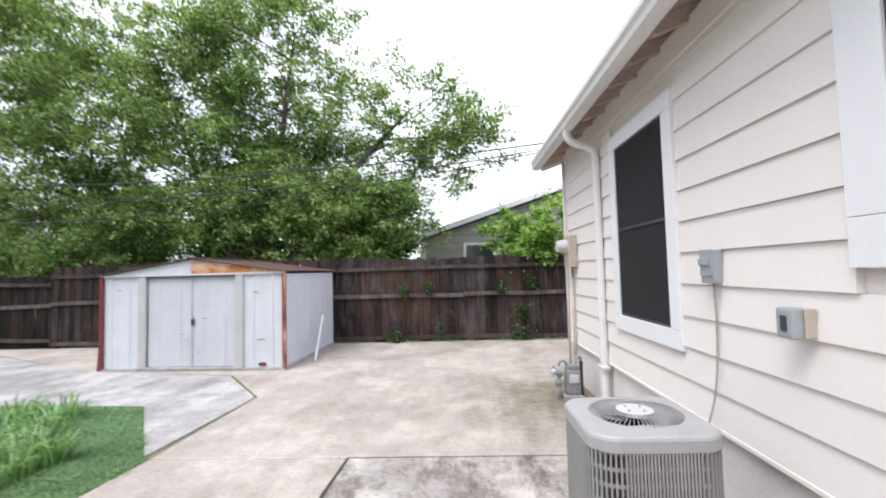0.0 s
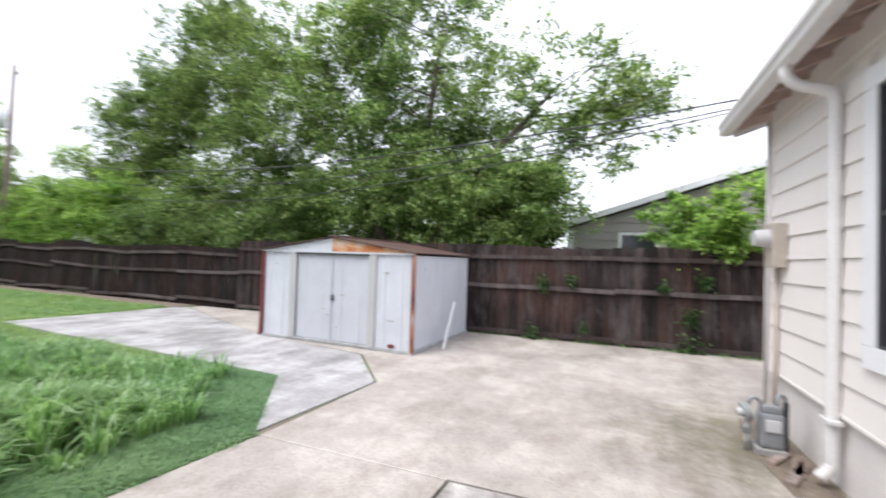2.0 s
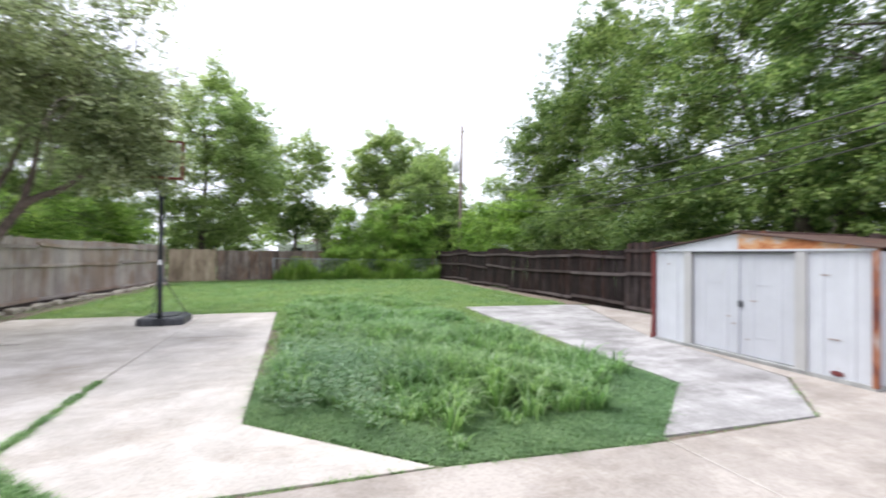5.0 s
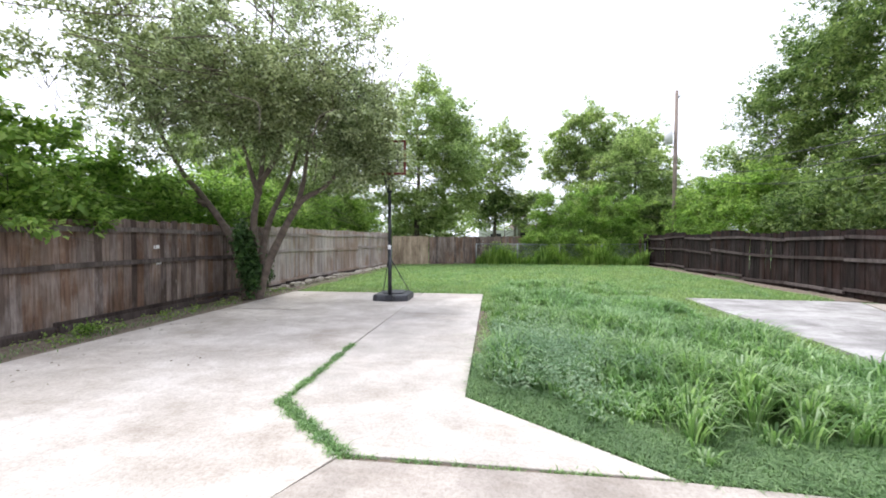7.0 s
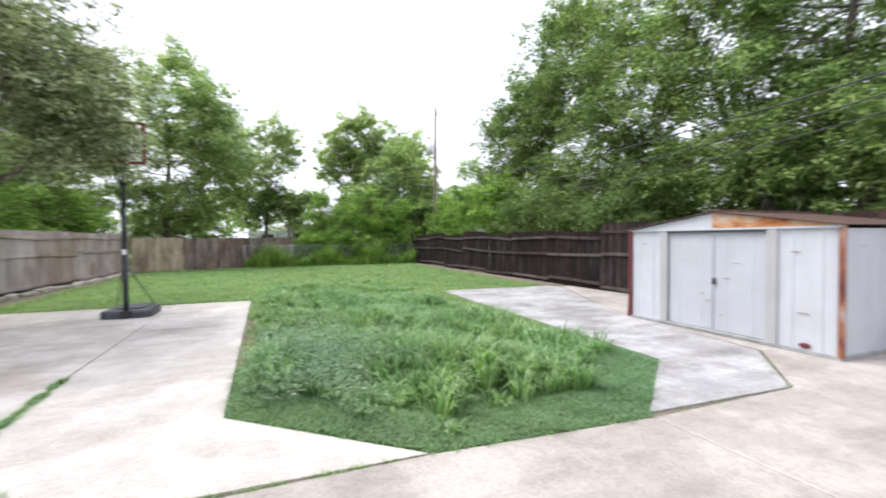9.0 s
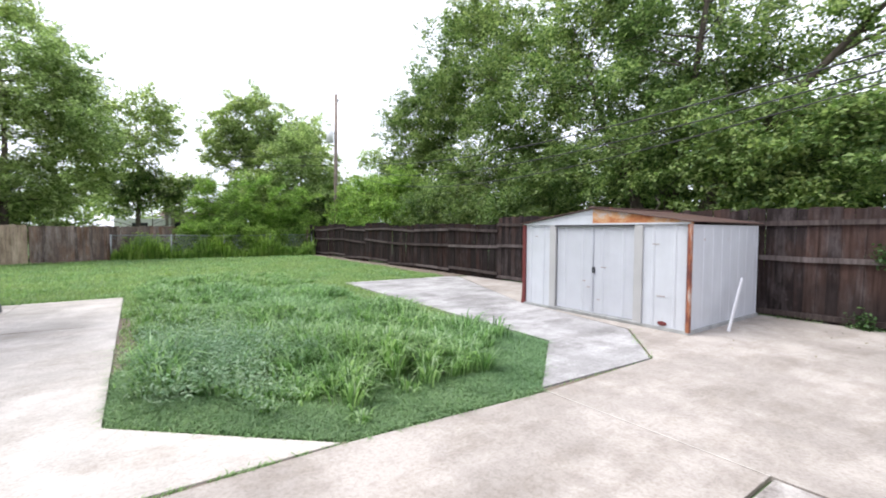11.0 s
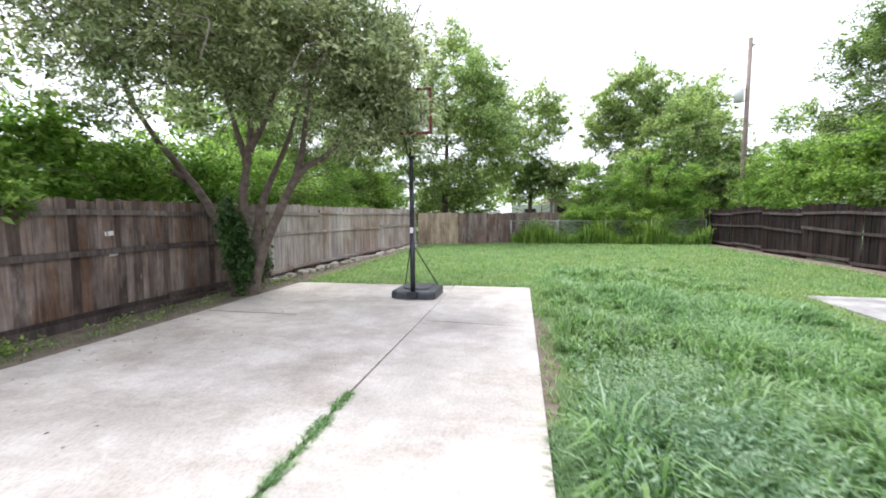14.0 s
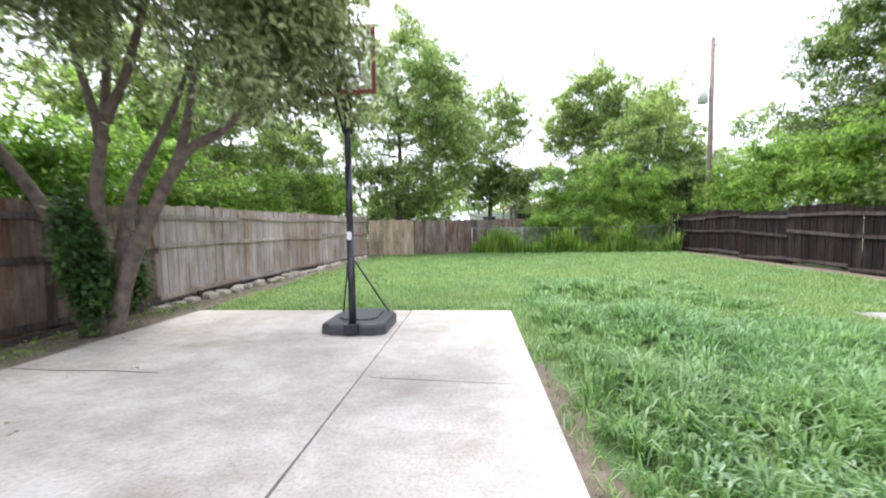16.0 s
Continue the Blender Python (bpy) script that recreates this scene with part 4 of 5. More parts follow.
tube("conduit", [(-0.05, 0.05, -0.22), (-0.05, 0.05, -1.2), (-0.05, 0.05, -1.72)], 0.02, M_BOX_TAN, meter)
tube("conduit", [(-0.05, 0.33, 1.3), (-0.05, 0.33, 0.2), (-0.05, 0.33, -1.6)], 0.018, M_GUTTER, meter)

gas = thing("gas_meter", HOUSE @ pose(-0.27, 2.12, 0.0), "grey gas meter with pipes by the wall", "meter")
part("body", boxed(-0.085, 0.085, -0.085, 0.085, 0.06, 0.34, bevel=0.03), M_GAS, gas)
part("face", boxed(-0.055, 0.055, -0.1, -0.084, 0.2, 0.3, bevel=0.008), M_AC_HUB, gas, "pale grey dial face")
part("meter_neck", boxed(-0.075, 0.075, -0.05, 0.05, 0.335, 0.4, bevel=0.015), M_GAS, gas)
bm = bmesh.new()
bmesh.ops.create_cone(bm, segments=20, radius1=0.085, radius2=0.065, depth=0.06, cap_ends=True)
bm.transform(pose(-0.17, -0.03, 0.33, 0, 70, 0))
part("regulator", bm, M_GALV, gas)
tube("vent_cap", [(-0.2, -0.04, 0.33), (-0.24, -0.05, 0.32)], 0.035, M_AC_HUB, gas, 12)
tube("riser", [(-0.16, 0.0, 0.0), (-0.16, 0.0, 0.3)], 0.024, M_AC_HUB, gas, 10, "pale painted riser pipe")
tube("inlet", smooth_path([(-0.16, 0.0, 0.3), (-0.15, 0.0, 0.42), (-0.1, 0, 0.45), (-0.05, 0, 0.4)], 5), 0.016, M_GALV, gas)
part("stand_pipe", boxed(0.09, 0.125, -0.03, 0.02, 0.0, 0.44, bevel=0.012), M_BLACK_STEEL, gas, "black support post")
tube("outlet", smooth_path([(0.05, 0, 0.4), (0.06, 0.02, 0.47), (0.1, 0.05, 0.48), (0.13, 0.07, 0.4), (0.13, 0.07, 0.0)], 5), 0.015, M_GALV, gas)
part("valve", boxed(-0.2, -0.125, -0.03, 0.03, 0.14, 0.2, bevel=0.012), M_GALV, gas)
part("foot_block", boxed(-0.12, 0.1, -0.1, 0.1, 0.0, 0.058, bevel=0.012), M_CONC_GREY, gas, "small concrete block")
bed = part("soil_bed", prism([(-0.34, 1.35), (-0.02, 1.3), (-0.02, 3.0), (-0.3, 2.95), (-0.42, 2.3)], -0.02, 0.008), M_SOIL)
bed.matrix_basis = HOUSE
tagged(bed, "dirty soil bed along the house wall", "soil", kind="structure")
for k, (sx, sy, ln, rz) in enumerate(((-0.2, 1.72, 0.5, 62), (-0.16, 1.85, 0.42, 74), (-0.24, 1.98, 0.36, 55))):
    plank = part("plank_scrap", boxed(-ln / 2, ln / 2, -0.035, 0.035, 0.0, 0.03, bevel=0.004), M_WOOD_GREY)
    plank.matrix_basis = HOUSE @ pose(sx, sy, 0.008, 0, 0, rz)
    tagged(plank, "weathered wood scrap lying by the wall", "plank", "wood scraps")


# ---- air conditioner ----
ac = thing("air_conditioner", pose(0.80, 2.60, 0.0, 0, 0, 2.8), "grey round-cornered air conditioner unit with top fan", "air conditioner")


def round_rect(h, r, n=8):
    out = []
    for cx, cy, a0 in ((h - r, h - r, 0), (-h + r, h - r, 90), (-h + r, -h + r, 180), (h - r, -h + r, 270)):
        for k in range(n + 1):
            a = radians(a0 + 90 * k / n)
            out.append((cx + r * math.cos(a), cy + r * math.sin(a)))
    return out


part("coil", prism(round_rect(0.285, 0.12), 0.05, 0.69), M_AC_DARK, ac, "dark coil behind the louvres")
part("base_pan", prism(round_rect(0.318, 0.14), 0.0, 0.055, 0.008), M_AC, ac)
AH = 0.77
bm = bmesh.new()
loft = [[(x, y, z) for x, y in round_rect(hw, rr, 10)] for hw, rr, z in ((0.319, 0.134, AH - 0.088), (0.325, 0.14, AH - 0.085), (0.325, 0.14, AH - 0.032), (0.32, 0.135, AH - 0.02), (0.308, 0.123, AH - 0.012))]
base_ring = loft[-1]
for rad, z in ((0.24, AH), (0.233, AH - 0.004), (0.226, AH - 0.09)):
    loft.append([(rad * math.cos(math.atan2(y, x)), rad * math.sin(math.atan2(y, x)), z) for x, y, _ in base_ring])
rows = [[bm.verts.new(p) for p in q] for q in loft]
for lo, hi in zip(rows, rows[1:]):
    for i in range(len(lo)):
        j = (i + 1) % len(lo)
        bm.faces.new((lo[i], lo[j], hi[j], hi[i]))
bmesh.ops.recalc_face_normals(bm, faces=bm.faces[:])
part("top_cover", bm, M_AC_TOP, ac)
bm = bmesh.new()
bmesh.ops.create_cone(bm, segments=32, radius1=0.218, radius2=0.218, depth=0.004, cap_ends=True)
bm.transform(Matrix.Translation((0, 0, AH - 0.082)))
part("fan_well", bm, M_AC_WELL, ac)
for k in range(3):
    bm = boxed(0.05, 0.2, -0.055, 0.055, -0.003, 0.003)
    bm.transform(pose(0, 0, AH - 0.06, 0, 0, 120 * k + 20) @ pose(0, 0, 0, 18, 0, 0))
    part("fan_blade", bm, M_AC, ac)
bm = bmesh.new()
bmesh.ops.create_cone(bm, segments=36, radius1=0.1, radius2=0.094, depth=0.018, cap_ends=True)
bm.transform(Matrix.Translation((0, 0, AH + 0.006)))
hub = part("hub_plate", bm, M_AC_HUB, ac)
for a in (40, 130, 220, 310):
    c, sn = math.cos(radians(a)), math.sin(radians(a))
    tube("bolt", [(0.055 * c, 0.055 * sn, AH + 0.015), (0.055 * c, 0.055 * sn, AH + 0.022)], 0.006, M_GALV, hub, 8)
for k in range(64):
    a = 2 * math.pi * k / 64
    c, sn = math.cos(a), math.sin(a)
    tube("guard_wire", [(0.09 * c, 0.09 * sn, AH + 0.012), (0.16 * c, 0.16 * sn, AH + 0.014), (0.237 * c, 0.237 * sn, AH + 0.001)], 0.0023, M_AC_TOP, ac, 4)
# louvred shell: upright slats crossed by bands
ring2 = round_rect(0.312, 0.14, 10)
per = []
for (x0, y0), (x1, y1) in zip(ring2, ring2[1:] + ring2[:1]):
    ln = math.hypot(x1 - x0, y1 - y0)
    nn = max(1, round(ln / 0.0165))
    for k in range(nn):
        per.append((x0 + (x1 - x0) * k / nn, y0 + (y1 - y0) * k / nn, math.atan2(y1 - y0, x1 - x0)))
bm = boxed(-0.0045, 0.0045, -0.012, 0.004, 0.055, AH - 0.08)
slat = bpy.data.meshes.new("louvre_slat")
bm.to_mesh(slat)
bm.free()
slat.materials.append(M_AC)
for x, y, a in per:
    piece("louvre_slat", slat, ac, pose(x, y, 0, 0, 0, math.degrees(a)))
for k in range(9):
    z = 0.07 + 0.075 * k
    bm = bmesh.new()
    lo, hi = [bm.verts.new((x * 1.012, y * 1.012, z)) for x, y in ring2], [bm.verts.new((x * 1.012, y * 1.012, z + 0.02)) for x, y in ring2]
    for i in range(len(ring2)):
        j = (i + 1) % len(ring2)
        bm.faces.new((lo[i], lo[j], hi[j], hi[i]))
    part("band", bm, M_AC, ac)
pad = tagged(part("equipment_pad", boxed(0.42, 1.2, 2.2, 3.0, -0.02, 0.0), M_CONC_OLD), "thin concrete pad under the air conditioner", "pad", kind="structure")


# ---- basketball hoop ----
hoop = thing("basketball_hoop", pose(-10.6, -1.82, 0.0), "black portable basketball hoop with red-framed board", "basketball hoop")
# base: filled plastic tank, tapered, longer towards the back
bm = prism([(0.42, -0.42), (0.5, -0.3), (0.5, 0.3), (0.42, 0.42), (-0.3, 0.42), (-0.55, 0.25), (-0.55, -0.25), (-0.3, -0.42)], 0.0, 0.15, 0.05)
part("base_tank", bm, M_BLACK_PLASTIC, hoop, "black plastic base tank")
bm = prism([(0.2, -0.25), (0.3, -0.15), (0.3, 0.15), (0.2, 0.25), (-0.3, 0.25), (-0.4, 0.12), (-0.4, -0.12), (-0.3, -0.25)], 0.15, 0.172, 0.012)
part("tank_ridge", bm, M_BLACK_PLASTIC, hoop)
part("foot_bracket", boxed(0.44, 0.56, -0.09, 0.09, 0.02, 0.15, bevel=0.01), M_BLACK_STEEL, hoop)
tube("lower_pole", [(0.45, 0, 0.05), (0.45, 0, 1.3)], 0.048, M_BLACK_STEEL, hoop, 14)
tube("middle_pole", [(0.45, 0, 1.25), (0.45, 0, 2.15)], 0.043, M_BLACK_STEEL, hoop, 14)
tube("upper_pole", [(0.45, 0, 2.1), (0.45, 0, 2.85)], 0.038, M_BLACK_STEEL, hoop, 14)
part("height_label", boxed(0.49, 0.502, -0.03, 0.03, 1.22, 1.32), M_WHITE, hoop, "small white height label")
for y in (-0.3, 0.3):
    tube("brace", [(0.43, y * 0.15, 0.95), (-0.2, y * 1.1, 0.17)], 0.011, M_BLACK_STEEL, hoop, 8)
for y in (-0.05, 0.05):
    tube("extension_arm", [(0.42, y, 2.55), (0.9, y, 3.1)], 0.016, M_BLACK_STEEL, hoop, 8)
    tube("extension_arm", [(0.42, y, 2.85), (0.9, y, 3.42)], 0.016, M_BLACK_STEEL, hoop, 8)
bz0, bz1, bw = 2.92, 3.62, 0.47
board = part("backboard", boxed(0.9, 0.915, -bw, bw, bz0, bz1, bevel=0.004), M_POLYC, hoop, "clear aged backboard sheet")
for q in ((-bw - 0.02, bw + 0.02, bz0 - 0.03, bz0 + 0.015), (-bw - 0.02, bw + 0.02, bz1 - 0.015, bz1 + 0.03), (-bw - 0.02, -bw + 0.025, bz0 + 0.016, bz1 - 0.016), (bw - 0.025, bw + 0.02, bz0 + 0.016, bz1 - 0.016)):
    part("board_frame", boxed(0.892, 0.925, *q, bevel=0.004), M_RED, board, "red board edge")
for y in (-0.3, 0.3):
    part("board_brace", boxed(0.872, 0.897, y - 0.012, y + 0.012, bz0 + 0.18, bz0 + 0.5), M_BLACK_STEEL, board)
for z in (bz0 + 0.18, bz0 + 0.5):
    part("board_brace", boxed(0.872, 0.897, -0.288, 0.288, z - 0.011, z + 0.011), M_BLACK_STEEL, board)
part("board_brace", boxed(0.87, 0.897, -0.02, 0.02, bz0, bz1), M_BLACK_STEEL, board)


# ---- far end: tan panel, short fence, chain link ----
panel = thing("tan_fence_panel", pose(-24.4, -5.35, 0, 0, 0, 97), "tan vertical-board fence panel at the yard's end", "fence panel")
for k in range(13):
    part("board", boxed(0.16 * k, 0.16 * k + 0.154, -0.01, 0.01, 0.0, 1.62 + 0.02 * math.sin(k * 2.1)), M_TAN_PANEL, panel)
for z in (0.3, 1.3):
    part("rail", boxed(0, 2.08, 0.012, 0.05, z, z + 0.08), M_TAN_PANEL, panel)
fence("wooden_fence", [(-27.0, 2.1), (-25.85, -0.75), (-24.65, -3.25)], 1.6, M_WOOD_GREY, "grey wooden fence beyond the tan panel", 8, rails=(0.2, 0.9, 1.45), flip=1)

link = thing("chain_link_fence", pose(-25.6, -0.6, 0), "rusty chain link fence overgrown with weeds", "fence")
LD = Vector((-0.6, 9.6, 0))
LL = LD.length
la = math.degrees(math.atan2(LD.y, LD.x))
for k in range(5):
    q = LD * (k / 4)
    tube("post", [(q.x, q.y, -0.1), (q.x, q.y, 1.22)], 0.03, M_GALV, link)
tube("top_rail", [(0, 0, 1.17), tuple(LD * 0.5 + Vector((0, 0, 1.14))), tuple(LD + Vector((0, 0, 1.17)))], 0.022, M_GALV, link)
wires = []
d = LD.normalized()
for k in range(int(LL / 0.075)):
    s = k * 0.075
    for sg in (1, -1):
        a = s if sg > 0 else s + 1.1
        b = s + 1.1 if sg > 0 else s
        if max(a, b) < LL:
            wires.append(tube_data([d * a + Vector((0, 0, 0.04)), d * b + Vector((0, 0, 1.14))], 0.003, 3, cap=False))
raw("wire_mesh", *join_data(wires), M_GALV, link)
corner = thing("corner_post", pose(-26.3, 9.05, 0), "grey wooden corner post of the fence", "post")
part("post", boxed(-0.08, 0.08, -0.08, 0.08, -0.1, 1.75, bevel=0.01), M_WOOD_DARK, corner)
part("post", boxed(-0.06, 0.06, -0.34, -0.22, -0.1, 1.6, bevel=0.01), M_WOOD_GREY, corner)

kick = thing("kick_board", pose(-24.3, -5.39, 0, 0, 0, 0), "weathered board along the fence foot", "board")
for k, (xa, ya, xb, yb) in enumerate(((-6.0, -5.97, -3.0, -5.99), (-9.0, -5.94, -6.05, -5.96), (-12.9, -5.87, -9.05, -5.92), (-16.0, -5.77, -12.95, -5.86), (-19.4, -5.66, -16.05, -5.76))):
    ln = math.hypot(xb - xa, yb - ya)
    bm = boxed(0, ln, -0.018, 0.018, 0.0, 0.11 + 0.02 * (k % 2), bevel=0.004)
    bm.transform(Matrix.Translation((24.3, 5.39, 0)) @ pose(xa, ya, -0.02, 0, 0.4 * (k % 3 - 1), math.degrees(math.atan2(yb - ya, xb - xa))))
    part("board", bm, M_RAIL, kick)

# ---- stones along the south fence ----
rs = random.Random(11)
for k in range(26):
    bm = bmesh.new()
    bmesh.ops.create_cube(bm, size=1)
    bmesh.ops.bevel(bm, geom=bm.edges[:], offset=0.16, segments=1, affect="EDGES")
    for v in bm.verts:
        v.co += Vector((rs.uniform(-0.1, 0.1), rs.uniform(-0.1, 0.1), rs.uniform(-0.1, 0.1)))
    x = -11.6 - 0.45 * k + rs.uniform(-0.12, 0.12)
    y = -5.68 + 0.026 * k + rs.uniform(-0.08, 0.05)
    hgt = rs.uniform(0.09, 0.17)
    bm.transform(Matrix.Diagonal((rs.uniform(0.26, 0.42), rs.uniform(0.16, 0.24), hgt, 1)))
    ob = part("stone", bm, M_STONE)
    ob.matrix_basis = pose(x, y, hgt * 0.36 - 0.012, rs.uniform(-6, 6), rs.uniform(-6, 6), rs.uniform(-20, 20))
    tagged(ob, "rough pale limestone block along the fence", "stone", "stones along the fence")
for x, z in ((-8.0, 1.3), (-8.05, 0.99)):
    sc = part("paint_scrap", boxed(-0.07, 0.07, 0.0, 0.006, -0.035, 0.035), M_WHITE)
    sc.matrix_basis = pose(x, -6.0, z, 0, 4, 0)
    tagged(sc, "white torn paper scrap stuck on the fence", "scrap")

# ---- neighbour's house behind the back fence ----
nb = thing("neighbour_house", pose(-1.5, 14.0, 0, 0, 0, 2.0), "taupe lap-sided house with pale eave trim", "house")
NP = 0.32
bm = bmesh.new()
pr = [(-0.3, 0), (9, 0), (9, 2.56 + 4.95 * NP), (4.65, 2.56 + 4.95 * NP), (-0.3, 2.56)]
v0, v1 = [bm.verts.new((x, 0.0, z)) for x, z in pr], [bm.verts.new((x, 6, z)) for x, z in pr]
bm.faces.new(v0)
bm.faces.new(v1[::-1])
for i in range(5):
    bm.faces.new((v0[i], v1[i], v1[(i + 1) % 5], v0[(i + 1) % 5]))
bmesh.ops.recalc_face_normals(bm, faces=bm.faces[:])
part("wall", bm, M_NEIGH, nb)
for k in range(12):
    z = 0.3 + 0.24 * k
    x0 = -0.3 if z < 2.3 else -0.3 + (z + 0.22 - 2.56) / NP
    if x0 < 8:
        part("siding_board", boxed(max(-0.3, x0), 9, -0.035, 0.0, z, z + 0.21), M_NEIGH, nb)
part("corner_board", boxed(-0.36, -0.2, -0.05, 0.05, 0, 2.5), M_NEIGH_TRIM, nb)
bm = boxed(-0.5, 6.2, -0.42, 6.3, 0.0, 0.08)
bm.transform(Matrix.Translation((0.1, 0, 2.78)) @ pose(0, 0, 0, 0, -math.degrees(math.atan(NP)), 0))
part("roof", bm, M_ROOF_FAR, nb)
bm = boxed(-0.5, 6.2, -0.45, -0.42, -0.075, 0.085)
bm.transform(Matrix.Translation((0.1, 0, 2.78)) @ pose(0, 0, 0, 0, -math.degrees(math.atan(NP)), 0))
part("rake_board", bm, M_NEIGH_TRIM, nb)
nwin = part("window", boxed(1.1, 1.95, -0.042, 0.0, 1.4, 2.36), M_DARK_GLASS, nb)
for q in ((1.01, 1.1, 1.32, 2.44), (1.95, 2.04, 1.32, 2.44), (1.1, 1.95, 2.36, 2.44), (1.1, 1.95, 1.32, 1.4)):
    part("frame", boxed(q[0], q[1], -0.06, 0.0, q[2], q[3]), M_NEIGH_TRIM, nwin)

# ---- far house seen over the chain link ----
fh = thing("far_house", pose(-37, 1.4, 0), "small pale house with a brown flat roof, half hidden", "house")
part("wall", boxed(-4, 0, -2.4, 0.55, 0, 2.2), M_NEIGH_TRIM, fh, "pale grey painted wall")
part("wall", boxed(-3.5, -0.3, 0.55, 3.4, 0, 2.5), M_NEIGH, fh)
part("roof", boxed(-4.4, 0.5, 0.35, 4.0, 2.5, 2.66), M_SOFFIT, fh)
for y in (0.75, 3.2):
    part("porch_post", boxed(0.1, 0.22, y, y + 0.12, 0, 2.5), M_NEIGH_TRIM, fh)
part("window", boxed(-0.3, -0.26, 1.1, 2.9, 0.9, 2.1), M_DARK_GLASS, fh)
part("window", boxed(0.0, 0.03, -1.4, -0.5, 1.2, 1.9), M_DARK_GLASS, fh)

# ---- utility pole and lines ----
up = thing("utility_pole", pose(-26.6, 10.7, 0), "grey wooden utility pole with a transformer", "utility pole")
tube("pole", [(0, 0, -0.2), (0.05, 0, 5), (0.12, 0.02, 9.9)], [0.13, 0.115, 0.09], M_POLE, up, 12)
tube("transformer", [(0.05, -0.36, 6.9), (0.05, -0.36, 7.8)], 0.22, M_NEIGH_TRIM, up, 14)
tube("bracket", [(0.08, 0, 7.5), (0, -0.3, 7.5)], 0.03, M_GALV, up)
tube("insulator", [(0.12, 0.1, 9.5), (0.12, 0.22, 9.62)], 0.05, M_GALV, up)


def cable(a, b, sag, r=0.012, label="thin black overhead cable sagging across the yard"):
    a, b = Vector(a), Vector(b)
    pts = [a.lerp(b, f / 24) - Vector((0, 0, sag * 4 * (f / 24) * (1 - f / 24))) for f in range(25)]
    ob = tube("overhead_cable", pts, r, M_CABLE, None, 6)
    return tagged(ob, label, "cable", "overhead cables")


HC = HOUSE @ Vector((-0.1, RE + 0.02, 3.35))
cable((-26.5, 10.6, 6.2), HC + Vector((0, 0, 0.15)), 1.05, 0.011)
cable((-26.5, 10.6, 5.9), HC + Vector((0.05, 0, 0.07)), 1.3, 0.009)
cable((-26.5, 10.7, 5.6), HC + Vector((0.1, 0, 0.05)), 1.55, 0.008)
cable((-26.5, 10.5, 5.5), (-34, -30, 5.6), 0.8)
cable((-26.5, 10.5, 6.0), (-34, -30, 6.1), 0.8)

# ---- trees ----
tree("elm_tree", (-6.5, 12.6, 0), 9.5, [(-6.4, 12.9, 8.0, 3.0, 2.2, 3.6, 9), (-5.6, 13.2, 4.6, 2.4, 1.2, 1.7, 3.5), (-9.0, 12.6, 6.4, 2.6, 1.9, 3.0, 5.5), (-3.5, 12.5, 5.7, 2.2, 1.6, 2.2, 1.8), (-1.5, 12.1, 6.0, 1.6, 1.1, 1.6, 1.1), (-0.2, 12.0, 5.3, 1.0, 0.8, 1.1, 0.7), (-0.3, 12.0, 4.2, 0.7, 0.5, 0.6, 0.3), (-2.1, 12.2, 3.9, 1.1, 0.7, 1.2, 1.2), (-6.0, 11.9, 3.4, 4.4, 1.0, 1.4, 6), (-3.3, 11.7, 3.0, 1.5, 0.9, 1.2, 3), (-8.0, 12.2, 10.0, 2.2, 1.5, 1.6, 1)],
     152000, 0.115, M_LEAF_ELM, M_BARK_DARK, "large dark green elm tree behind the shed", 1, 0.24,
     [[(0, 0, -0.1), (0.1, 0, 2.2), (0.5, 0.1, 5), (1.0, 0.2, 9)], [(-0.4, 0.1, -0.1), (-0.8, 0, 2), (-2.0, 0.1, 4.5), (-3.0, 0.2, 7)], [(0.5, 0, -0.1), (1.1, -0.1, 2.2), (2.6, -0.2, 4.2), (4.6, -0.3, 6.2)]], 110, 0.26, 24, hollow=0.45)
tree("elm_tree", (-12.5, 13.0, 0), 7.5, [(-12.0, 13.0, 7.2, 2.4, 1.9, 3.4, 6), (-14.2, 12.6, 4.6, 1.8, 1.2, 2.4, 3), (-11.0, 12.0, 3.0, 1.8, 1.0, 1.4, 2)], 66000, 0.115, M_LEAF_DEEP, M_BARK_DARK, "green elm tree behind the dark fence", 2, 0.16, None, 30, 0.27, 26, hollow=0.6)
tree("hackberry_tree", (-18.0, 13.5, 0), 10, [(-16.4, 13.6, 9.2, 2.5, 1.8, 3.5, 5), (-19.6, 13.4, 7.4, 2.3, 1.6, 3.2, 4), (-22.6, 13.3, 6.6, 1.7, 1.3, 2.4, 1.6), (-23.0, 13.2, 4.2, 2.0, 1.4, 1.8, 2), (-17.5, 12.4, 3.2, 3.0, 1.2, 1.6, 3)], 120000, 0.15, M_LEAF_DEEP, M_BARK_DARK, "green hackberry tree beyond the fence", 3, 0.16, None, 30, 0.3, 26, hollow=0.55, lite=True)
tree("bush", (-15.8, 10.9, 0), 2.6, [(-15.8, 10.9, 2.0, 1.5, 0.8, 1.3, 2), (-13.2, 10.9, 2.2, 1.2, 0.7, 1.3, 1), (-11.0, 10.8, 1.9, 1.0, 0.6, 0.9, 1)], 24000, 0.13, M_LEAF_DEEP, M_BARK_DARK, "deep green bush growing over the fence", 4, 0.05, None, 10, category="bush", hollow=0.5, lite=True)
